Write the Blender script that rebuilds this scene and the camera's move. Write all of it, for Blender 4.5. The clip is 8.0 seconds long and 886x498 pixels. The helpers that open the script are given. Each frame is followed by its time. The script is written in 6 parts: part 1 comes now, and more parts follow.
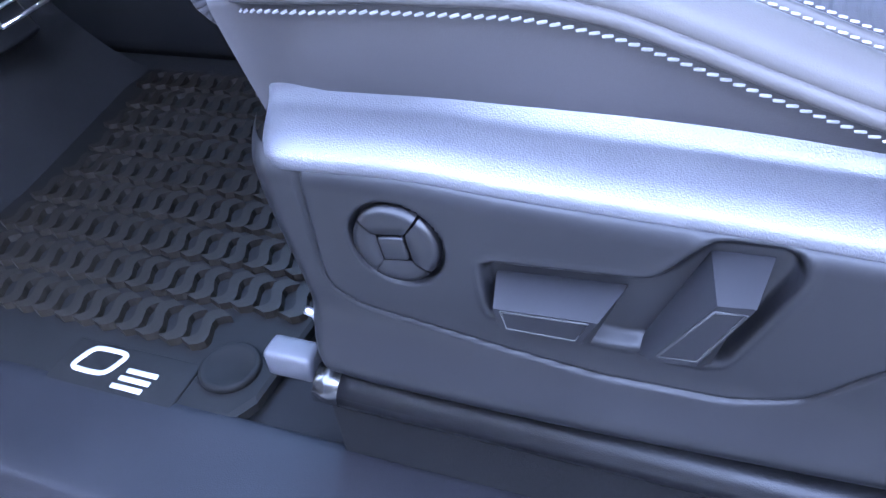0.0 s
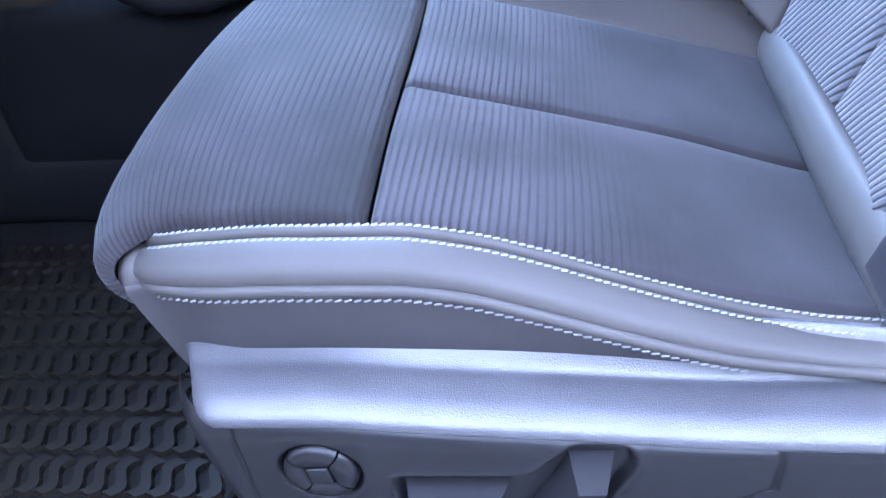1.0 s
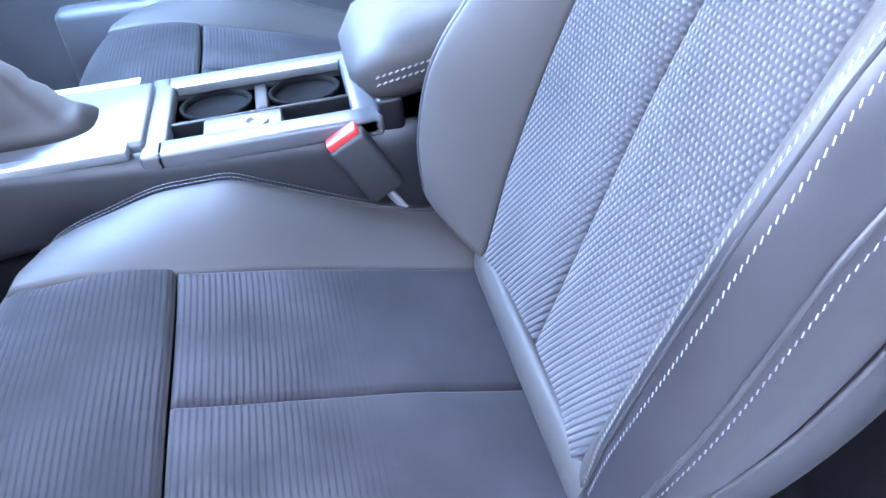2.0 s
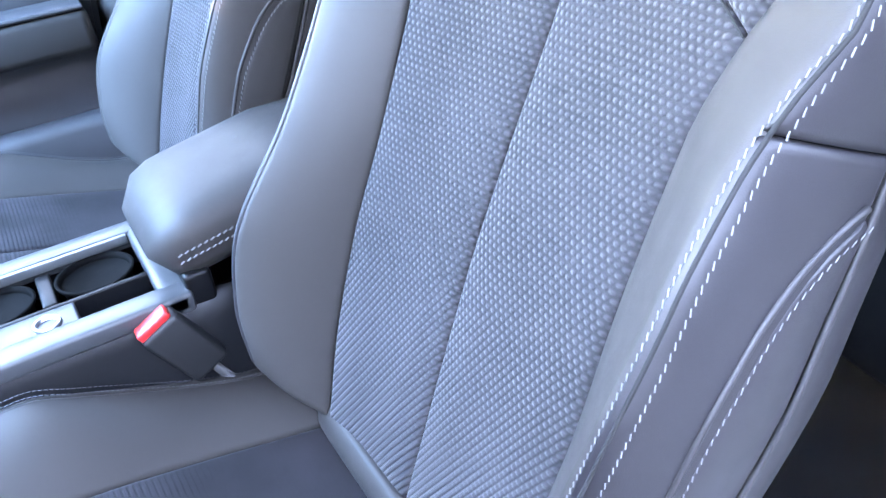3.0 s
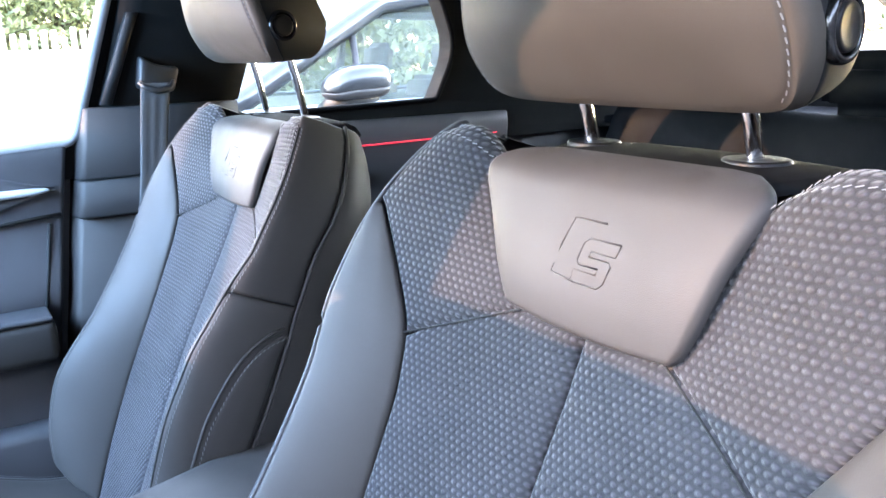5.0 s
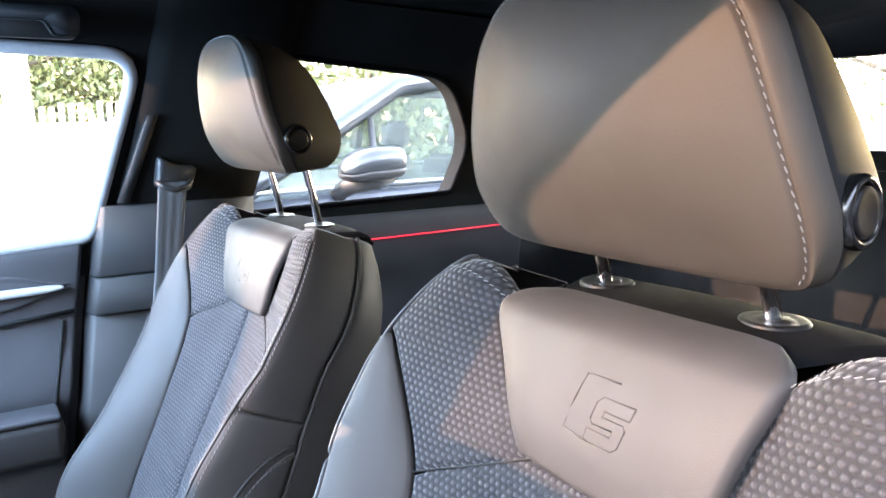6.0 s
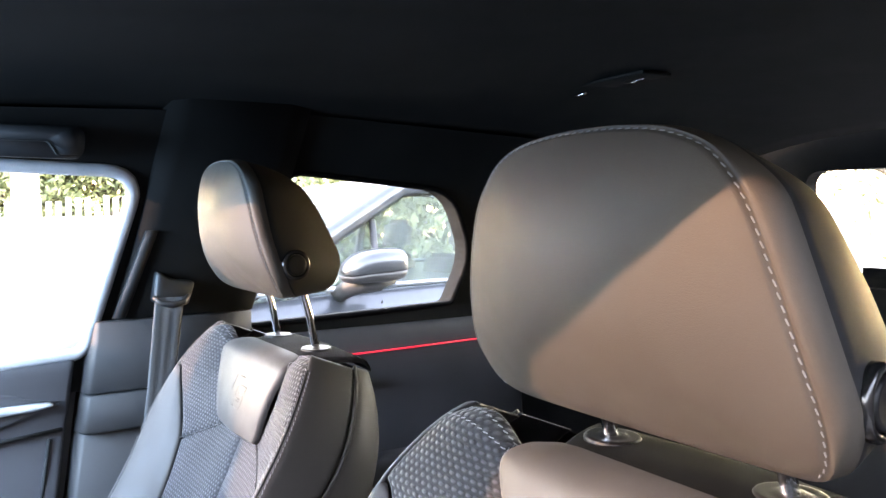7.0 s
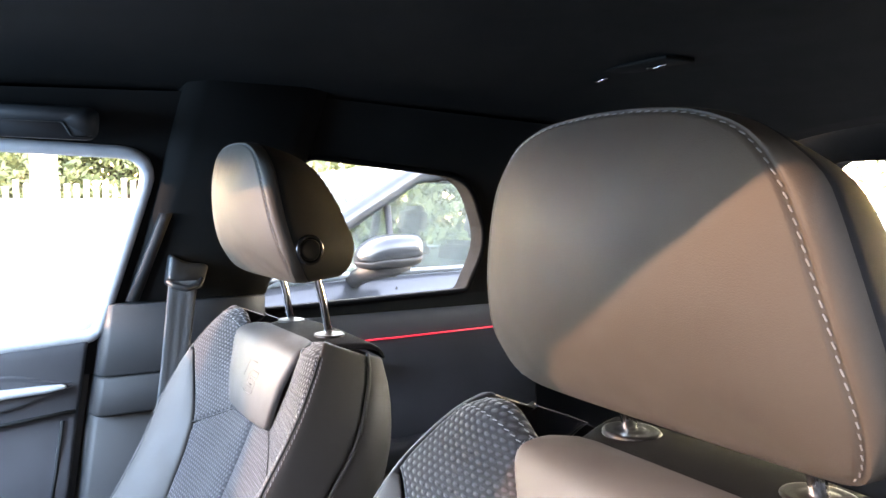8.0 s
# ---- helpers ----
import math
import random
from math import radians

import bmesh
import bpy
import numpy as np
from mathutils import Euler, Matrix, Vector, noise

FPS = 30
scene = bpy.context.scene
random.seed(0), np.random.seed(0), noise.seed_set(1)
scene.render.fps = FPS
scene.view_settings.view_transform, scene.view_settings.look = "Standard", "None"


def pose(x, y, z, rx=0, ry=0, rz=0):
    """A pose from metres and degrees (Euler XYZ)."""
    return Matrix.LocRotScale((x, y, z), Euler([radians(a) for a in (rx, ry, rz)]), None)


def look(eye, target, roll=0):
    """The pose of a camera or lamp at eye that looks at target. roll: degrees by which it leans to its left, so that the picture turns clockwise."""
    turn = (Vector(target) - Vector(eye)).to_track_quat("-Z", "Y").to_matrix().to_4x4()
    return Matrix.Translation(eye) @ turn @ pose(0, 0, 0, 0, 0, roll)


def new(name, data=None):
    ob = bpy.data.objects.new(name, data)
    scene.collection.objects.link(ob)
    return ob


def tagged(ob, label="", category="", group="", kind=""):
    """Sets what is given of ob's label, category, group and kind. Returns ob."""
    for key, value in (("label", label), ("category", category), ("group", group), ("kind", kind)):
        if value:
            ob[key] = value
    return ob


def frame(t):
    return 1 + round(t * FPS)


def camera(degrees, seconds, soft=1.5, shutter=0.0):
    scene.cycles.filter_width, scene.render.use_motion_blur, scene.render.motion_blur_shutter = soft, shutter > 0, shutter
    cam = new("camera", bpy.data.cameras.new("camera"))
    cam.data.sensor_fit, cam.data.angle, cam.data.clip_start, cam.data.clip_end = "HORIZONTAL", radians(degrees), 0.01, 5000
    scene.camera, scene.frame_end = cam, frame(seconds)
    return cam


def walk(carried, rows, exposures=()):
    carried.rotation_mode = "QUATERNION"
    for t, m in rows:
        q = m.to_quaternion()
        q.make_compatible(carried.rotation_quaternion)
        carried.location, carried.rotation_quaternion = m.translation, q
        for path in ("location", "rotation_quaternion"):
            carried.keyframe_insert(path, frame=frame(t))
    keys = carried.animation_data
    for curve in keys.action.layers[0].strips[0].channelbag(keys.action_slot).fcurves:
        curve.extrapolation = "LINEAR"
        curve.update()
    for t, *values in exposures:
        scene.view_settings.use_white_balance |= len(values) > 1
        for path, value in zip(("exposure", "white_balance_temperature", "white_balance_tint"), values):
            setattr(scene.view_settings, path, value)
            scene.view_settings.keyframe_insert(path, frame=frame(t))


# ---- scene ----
cam = camera(59.7, 8.0)
PATH = [
    (0, (-0.201, -0.545, 0.47), (-0.858, 0.849, -0.805), -8.1),
    (0.5, (-0.226, -0.551, 0.508), (-0.676, 0.906, -0.785), -7.2),
    (1, (-0.205, -0.552, 0.618), (-0.504, 0.994, -0.616), -7.8),
    (1.5, (-0.154, -0.545, 0.717), (-0.325, 1.046, -0.484), -9.1),
    (2, (-0.156, -0.5, 0.825), (0.095, 1.07, -0.389), -5.6),
    (2.2, (-0.163, -0.484, 0.844), (0.276, 1.031, -0.386), -4.6),
    (3.5, (-0.165, -0.417, 0.914), (0.708, 1.092, -0.065), -6.8),
    (4, (-0.16, -0.399, 0.925), (0.815, 1.153, 0.125), -4.3),
    (4.5, (-0.15, -0.381, 0.948), (0.893, 1.205, 0.318), -2.3),
    (5.8, (-0.137, -0.356, 1.025), (0.919, 1.305, 0.668), -0.8),
    (6, (-0.13, -0.353, 1.034), (0.923, 1.316, 0.705), -1.0),
    (6.5, (-0.12, -0.343, 1.056), (0.946, 1.34, 0.872), -1.0),
    (7, (-0.115, -0.336, 1.076), (0.95, 1.354, 0.982), -0.7),
    (7.5, (-0.112, -0.327, 1.08), (0.922, 1.384, 1.007), -0.5),
    (8, (-0.107, -0.321, 1.075), (0.924, 1.388, 0.947), -0.0),
]
EXPOSURES = [(0.0, 7.75, 6900, 34), (1.0, 7.28, 7250, 34), (2.2, 7.38, 7500, 31), (3.5, 6.80, 7700, 29), (4.5, 6.40, 7750, 26), (6.0, 6.34, 9000, 29), (8.0, 6.28, 10000, 31)]
walk(cam, [(t, look(eye, target, roll)) for t, eye, target, roll in PATH], EXPOSURES)

# ---- world, sun ----
SUN = Vector((-0.90, 0.30, 0.232)).normalized()
world = bpy.data.worlds.new("sky")
scene.world = world
world.use_nodes = True
wn = world.node_tree.nodes
sky = wn.new("ShaderNodeTexSky")
sky.sky_type, sky.sun_disc = "NISHITA", False
sky.sun_elevation = math.asin(SUN.z)
sky.sun_rotation = math.atan2(SUN.x, SUN.y)
sky.dust_density, sky.air_density = 0.0, 1.0
world.node_tree.links.new(sky.outputs[0], wn["Background"].inputs[0])
wn["Background"].inputs[1].default_value = 0.15
sun = new("sun", bpy.data.lights.new("sun", "SUN"))
sun.data.energy, sun.data.angle, sun.data.color = 0.160, radians(0.3), (1.0, 0.75, 0.54)
sun.matrix_world = look(SUN * 30, (0, 0, 0))
# added blue fill lamp in the windscreen's passenger half, brightening the passenger seat
fill_light = new("passenger_fill_light", bpy.data.lights.new("passenger_fill_light", "AREA"))
fill_light.data.shape, fill_light.data.size, fill_light.data.size_y = "RECTANGLE", 0.54, 0.62
fill_light.data.energy, fill_light.data.color = 1.85, (0.19, 0.53, 1.0)
fill_light.matrix_world = look((-0.86, 0.84, 1.065), (-0.34, 0.74, 0.215))


# ---- materials ----
def base_material(name, rough=0.5, metal=0.0):
    m = bpy.data.materials.new(name)
    m.use_nodes = True
    n, l = m.node_tree.nodes, m.node_tree.links
    b = n["Principled BSDF"]
    b.inputs["Roughness"].default_value = rough
    b.inputs["Metallic"].default_value = metal
    return m, n, l, b


def coords(n, l, scale, kind="Object"):
    c = n.new("ShaderNodeTexCoord")
    mp = n.new("ShaderNodeMapping")
    mp.inputs["Scale"].default_value = (scale, scale, scale) if not isinstance(scale, tuple) else scale
    l.new(c.outputs[kind], mp.inputs[0])
    return mp.outputs[0]


def math_node(n, l, op, a, b=None, c=None):
    m = n.new("ShaderNodeMath")
    m.operation = op
    for i, v in enumerate((a, b, c)):
        if v is None:
            continue
        if isinstance(v, (int, float)):
            m.inputs[i].default_value = v
        else:
            l.new(v, m.inputs[i])
    return m.outputs[0]


def ramp(n, l, fac, stops):
    r = n.new("ShaderNodeValToRGB")
    while len(r.color_ramp.elements) < len(stops):
        r.color_ramp.elements.new(0.5)
    for e, (p, c) in zip(r.color_ramp.elements, stops):
        e.position, e.color = p, (*c, 1)
    l.new(fac, r.inputs[0])
    return r.outputs[0]


def noise_out(n, l, vec, scale, detail=4):
    t = n.new("ShaderNodeTexNoise")
    t.inputs["Scale"].default_value, t.inputs["Detail"].default_value = scale, detail
    l.new(vec, t.inputs["Vector"])
    return t.outputs[0]


def bump(n, l, b, height, strength, distance):
    bp = n.new("ShaderNodeBump")
    bp.inputs["Strength"].default_value, bp.inputs["Distance"].default_value = strength, distance
    l.new(height, bp.inputs["Height"])
    l.new(bp.outputs[0], b.inputs["Normal"])


def grained(name, dark, light, rough=0.5, metal=0.0, grain=900, grain_depth=0.0004, blotch=7, strength=0.5, coat=0.0, rough_var=0.12, specular=0.5):
    """A surface with broad tone changes and a fine grain."""
    m, n, l, b = base_material(name, rough, metal)
    v = coords(n, l, 1.0)
    broad = noise_out(n, l, v, blotch, 5)
    l.new(ramp(n, l, broad, [(0.3, dark), (0.7, light)]), b.inputs["Base Color"])
    rv = noise_out(n, l, v, blotch * 4, 4)
    mr = n.new("ShaderNodeMapRange")
    mr.inputs["To Min"].default_value, mr.inputs["To Max"].default_value = max(rough - rough_var, 0.02), min(rough + rough_var, 1)
    l.new(rv, mr.inputs[0])
    l.new(mr.outputs[0], b.inputs["Roughness"])
    vo = n.new("ShaderNodeTexVoronoi")
    vo.feature = "DISTANCE_TO_EDGE"
    vo.inputs["Scale"].default_value = grain
    l.new(v, vo.inputs["Vector"])
    bump(n, l, b, math_node(n, l, "MINIMUM", vo.outputs["Distance"], 0.25), strength, grain_depth)
    b.inputs["Coat Weight"].default_value = coat
    b.inputs["Specular IOR Level"].default_value = specular
    return m


def plain(name, colour, rough=0.5, metal=0.0, coat=0.0):
    m, n, l, b = base_material(name, rough, metal)
    v = coords(n, l, 1.0)
    t = noise_out(n, l, v, 30, 5)
    dark = tuple(c * 0.85 for c in colour)
    l.new(ramp(n, l, t, [(0.3, dark), (0.7, colour)]), b.inputs["Base Color"])
    b.inputs["Coat Weight"].default_value = coat
    return m


def woven(name, pitch, along, rib_from, rib_to, plain_from, plain_to, dark, light, slanted=False, relief=1.0):
    """Seat cloth on metric UVs: raised dashes that run together into ribs, then fade into a smooth nap.
    rib_from..rib_to and plain_from..plain_to are heights on the panel's v axis, in metres."""
    m, n, l, b = base_material(name, 0.85)
    c = n.new("ShaderNodeTexCoord")
    sep = n.new("ShaderNodeSeparateXYZ")
    l.new(c.outputs["UV"], sep.inputs[0])
    u, v = sep.outputs[0], sep.outputs[1]
    row = math_node(n, l, "MULTIPLY", v, 1 / pitch)
    rowi = math_node(n, l, "FLOOR", row)
    shift = math_node(n, l, "MULTIPLY", math_node(n, l, "MODULO", rowi, 2.0), 0.5)
    col = math_node(n, l, "ADD", math_node(n, l, "MULTIPLY", u, 1 / along), shift)
    dy = math_node(n, l, "SUBTRACT", math_node(n, l, "FRACT", row), 0.5)
    dx = math_node(n, l, "SUBTRACT", math_node(n, l, "FRACT", col), 0.5)
    d2 = math_node(n, l, "SQRT", math_node(n, l, "ADD", math_node(n, l, "MULTIPLY", math_node(n, l, "MULTIPLY", dx, dx), 0.95 if slanted else 1.5), math_node(n, l, "MULTIPLY", math_node(n, l, "MULTIPLY", dy, dy), 1.25 if slanted else 1.15)))
    dot = n.new("ShaderNodeMapRange")
    dot.interpolation_type = "SMOOTHSTEP"
    dot.inputs["From Min"].default_value, dot.inputs["From Max"].default_value = (0.52, 0.08) if slanted else (0.47, 0.20)
    l.new(d2, dot.inputs[0])
    rib = n.new("ShaderNodeMapRange")
    rib.interpolation_type = "SMOOTHSTEP"
    rib.inputs["From Min"].default_value, rib.inputs["From Max"].default_value = 0.5, 0.15
    across = dy
    if slanted:
        chain = math_node(n, l, "ADD", math_node(n, l, "MULTIPLY", u, 1 / along), math_node(n, l, "MULTIPLY", v, 0.5 / pitch))
        across = math_node(n, l, "SUBTRACT", math_node(n, l, "FRACT", math_node(n, l, "SUBTRACT", chain, 0.25)), 0.5)
    l.new(math_node(n, l, "ABSOLUTE", across), rib.inputs[0])
    wob = noise_out(n, l, c.outputs["UV"], 22, 3)
    vv = math_node(n, l, "ADD", v, math_node(n, l, "MULTIPLY", math_node(n, l, "SUBTRACT", wob, 0.5), 0.16))

    def fade(a, z):
        f = n.new("ShaderNodeMapRange")
        f.inputs["From Min"].default_value, f.inputs["From Max"].default_value = a, z
        l.new(vv, f.inputs[0])
        return f.outputs[0]

    ribs = fade(rib_from, rib_to)
    smooth = fade(plain_from, plain_to)
    mix = n.new("ShaderNodeMix")
    l.new(ribs, mix.inputs[0])
    l.new(dot.outputs[0], mix.inputs[2])
    l.new(rib.outputs[0], mix.inputs[3])
    if relief < 0.7:
        nap = n.new("ShaderNodeMapRange")
        nap.interpolation_type = "SMOOTHSTEP"
        nap.inputs["From Min"].default_value, nap.inputs["From Max"].default_value = 0.36, 0.58
        nap.inputs["To Min"].default_value = 0.22
        l.new(noise_out(n, l, c.outputs["UV"], 9.5, 3), nap.inputs[0])
        worn = math_node(n, l, "MULTIPLY", mix.outputs[0], nap.outputs[0])
    else:
        worn = mix.outputs[0]
    h = math_node(n, l, "MULTIPLY", worn, math_node(n, l, "SUBTRACT", 1.0, math_node(n, l, "MULTIPLY", smooth, 0.97)))
    broad = noise_out(n, l, c.outputs["UV"], 8, 5)
    fine = noise_out(n, l, c.outputs["UV"], 900, 2)
    tone = math_node(n, l, "ADD", math_node(n, l, "MULTIPLY", h, (0.50 if slanted else 0.62) * relief), math_node(n, l, "ADD", math_node(n, l, "MULTIPLY_ADD", broad, 1.10 if relief < 0.7 else 0.50, -0.19 if relief < 0.7 else 0.0), math_node(n, l, "MULTIPLY", fine, 0.12)))
    tone = math_node(n, l, "ADD", tone, math_node(n, l, "MULTIPLY", smooth, 0.18))
    l.new(ramp(n, l, tone, [(0.2, dark), (0.95, light)]), b.inputs["Base Color"])
    b.inputs["Sheen Weight"].default_value = 0.12 if slanted else 0.05
    b.inputs["Sheen Roughness"].default_value = 0.4
    b.inputs["Specular IOR Level"].default_value = 0.35 if slanted else 0.18
    bump(n, l, b, math_node(n, l, "ADD", h, math_node(n, l, "MULTIPLY", fine, 0.22)), 0.85, (0.0017 if slanted else 0.0013) * relief)
    return m


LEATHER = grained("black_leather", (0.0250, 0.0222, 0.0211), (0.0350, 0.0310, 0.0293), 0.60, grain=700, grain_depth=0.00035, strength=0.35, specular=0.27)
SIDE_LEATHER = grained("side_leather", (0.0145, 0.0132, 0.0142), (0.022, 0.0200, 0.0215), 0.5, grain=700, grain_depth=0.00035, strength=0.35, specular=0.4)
CLOTH_BACK = woven("cloth_back", 0.0056, 0.0067, 0.24, 0.04, 9.0, 9.5, (0.0078, 0.0074, 0.0085), (0.0425, 0.0400, 0.0450), True, relief=1.0)
CLOTH_FRONT = woven("cloth_ribs", 0.0058, 0.0075, -9.0, -8.0, 9.0, 9.5, (0.0015, 0.0013, 0.0015), (0.0160, 0.0140, 0.0162), relief=0.62)
CLOTH_SEAT = woven("cloth_seat", 0.0058, 0.0075, -9.0, -8.0, 0.29, 0.19, (0.0022, 0.0019, 0.0022), (0.0250, 0.0218, 0.0250), relief=0.6)
# far paler than the side face's plastic: skylight on the top band, coloured in
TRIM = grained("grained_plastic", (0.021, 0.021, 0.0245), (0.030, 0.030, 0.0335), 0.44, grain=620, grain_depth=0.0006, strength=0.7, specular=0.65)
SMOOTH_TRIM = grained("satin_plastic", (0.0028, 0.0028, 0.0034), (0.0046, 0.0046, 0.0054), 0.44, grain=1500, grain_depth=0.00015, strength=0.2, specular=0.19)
SWITCH = grained("switch_plastic", (0.0045, 0.0045, 0.0054), (0.0070, 0.0070, 0.0080), 0.52, grain=1500, grain_depth=0.00015, strength=0.2, specular=0.10)
DARK = plain("black_plastic", (0.012, 0.012, 0.013), 0.55)
SATIN = grained("silver_satin", (0.055, 0.058, 0.062), (0.075, 0.078, 0.083), 0.38, 0.3, grain=1500, grain_depth=0.0001, strength=0.2, specular=0.4)
COLLAR = grained("collar_black", (0.002, 0.002, 0.002), (0.0035, 0.0035, 0.0035), 0.8, specular=0.04)
GLOSS_BLACK = grained("gloss_black_plastic", (0.003, 0.003, 0.0032), (0.005, 0.005, 0.0055), 0.22, grain=1500, grain_depth=0.00005, strength=0.1, specular=0.5)
HEAD_LEATHER = grained("taupe_leather", (0.0320, 0.0260, 0.0210), (0.0450, 0.0366, 0.0296), 0.60, grain=700, grain_depth=0.00035, strength=0.35, specular=0.25)
# same leather made darker and bluer: the band's shade is in the colour
SHADED_GUSSET = grained("shaded_gusset_leather", (0.0062, 0.0064, 0.0072), (0.0095, 0.0098, 0.0110), 0.72, grain=700, grain_depth=0.00035, strength=0.3, specular=0.16)
# darker copy of the black leather: shade on the driver's backrest sides, coloured in
SHADED_LEATHER = grained("shaded_side_leather", (0.0068, 0.0058, 0.0074), (0.0105, 0.0090, 0.0114), 0.52, grain=700, grain_depth=0.00035, strength=0.35, specular=0.52)
# near-black: shade under the headrest put into the ledge's colour
LEDGE = grained("shaded_ledge", (0.0018, 0.0018, 0.0020), (0.0034, 0.0034, 0.0037), 0.9, grain=900, grain_depth=0.0003, specular=0.06)
GROOVE = plain("groove_black", (0.006, 0.006, 0.006), 0.9)
THREAD = plain("white_thread", (0.135, 0.135, 0.140), 0.8)
RUBBER = grained("mat_rubber", (0.0010, 0.0010, 0.0010), (0.0023, 0.0021, 0.0020), 0.75, grain=500, grain_depth=0.0004, specular=0.10)
LUG = grained("tread_rubber", (0.0022, 0.0018, 0.0014), (0.0072, 0.0053, 0.0037), 0.6, grain=500, grain_depth=0.0004, blotch=18, specular=0.12)
CARPET = grained("carpet", (0.003, 0.003, 0.0035), (0.0065, 0.0065, 0.007), 0.95, grain=1300, grain_depth=0.0015, strength=1.0, specular=0.1)
SILL = grained("sill_plastic", (0.0031, 0.0031, 0.0041), (0.0056, 0.0056, 0.0068), 0.6, grain=600, grain_depth=0.0004, specular=0.1)
CHROME = plain("chrome", (0.75, 0.75, 0.76), 0.12, 1.0)
STEEL = plain("zinc_steel", (0.5, 0.5, 0.52), 0.35, 1.0)
WHITE = plain("white_print", (0.22, 0.212, 0.205), 0.6)
HEADLINER = grained("black_headliner", (0.0062, 0.0057, 0.0053), (0.0105, 0.0098, 0.0092), 0.95, grain=1500, grain_depth=0.0005, specular=0.1)
PANEL = grained("door_panel", (0.040, 0.039, 0.042), (0.056, 0.055, 0.059), 0.5, grain=500, grain_depth=0.0004, specular=0.4)
CONSOLE = grained("console_plastic", (0.005, 0.005, 0.006), (0.009, 0.009, 0.0105), 0.45, grain=600, grain_depth=0.0003, specular=0.3)
GREY_TRIM = grained("silver_trim", (0.24, 0.26, 0.27), (0.30, 0.32, 0.33), 0.34, 0.8, grain=1500, grain_depth=0.0001, strength=0.2)
RED = plain("red_plastic", (0.65, 0.03, 0.03), 0.35)
PILLAR = grained("pillar_plastic", (0.0135, 0.0125, 0.0127), (0.021, 0.0198, 0.020), 0.6, grain=650, grain_depth=0.0004, specular=0.3)
BELT = grained("belt_webbing", (0.045, 0.045, 0.046), (0.075, 0.074, 0.075), 0.8, grain=900, grain_depth=0.0006)


# ---- mesh helpers ----
def part(name, bm, material, parent=None, label="", smooth=True):
    """One mesh object under a thing or a part; the mesh is given in world places."""
    me = bpy.data.meshes.new(name)
    bmesh.ops.recalc_face_normals(bm, faces=bm.faces)
    bm.to_mesh(me)
    bm.free()
    me.materials.append(material)
    if smooth:
        me.shade_smooth()
    ob = new(name, me)
    if parent is not None:
        ob.parent = parent
        if parent.parent is None:
            ob.matrix_parent_inverse = Matrix.Translation(-parent.location)
    if label:
        ob["label"] = label
    return ob


def thing(name, at, label, category, group="", kind=""):
    ob = new(name)
    ob.location = at
    ob.empty_display_size = 0.05
    return tagged(ob, label, category, group, kind)


def spline(table):
    """A smooth function through (x, value) pairs, flat past the ends."""
    xs = [p[0] for p in table]
    ys = [p[1] for p in table]
    n = len(xs)
    sl = [(ys[i + 1] - ys[i]) / (xs[i + 1] - xs[i]) for i in range(n - 1)]
    tg = [sl[0]] + [0.0 if sl[i - 1] * sl[i] <= 0 else 2 * sl[i - 1] * sl[i] / (sl[i - 1] + sl[i]) for i in range(1, n - 1)] + [sl[-1]]

    def f(x):
        if x <= xs[0]:
            return ys[0]
        if x >= xs[-1]:
            return ys[-1]
        i = 0
        while x > xs[i + 1]:
            i += 1
        h = xs[i + 1] - xs[i]
        t = (x - xs[i]) / h
        return (2 * t**3 - 3 * t**2 + 1) * ys[i] + (t**3 - 2 * t**2 + t) * h * tg[i] + (-2 * t**3 + 3 * t**2) * ys[i + 1] + (t**3 - t**2) * h * tg[i + 1]

    return f


def steps(n, length, edge):
    """Parameters from 0 to 1, closer at both ends."""
    e = min(edge / max(length, 1e-6), 0.12)
    ends = [0, e * 0.12, e * 0.35, e * 0.7, e]
    mid = [e + (1 - 2 * e) * i / n for i in range(1, n)]
    return ends + mid + [1 - x for x in reversed(ends)]


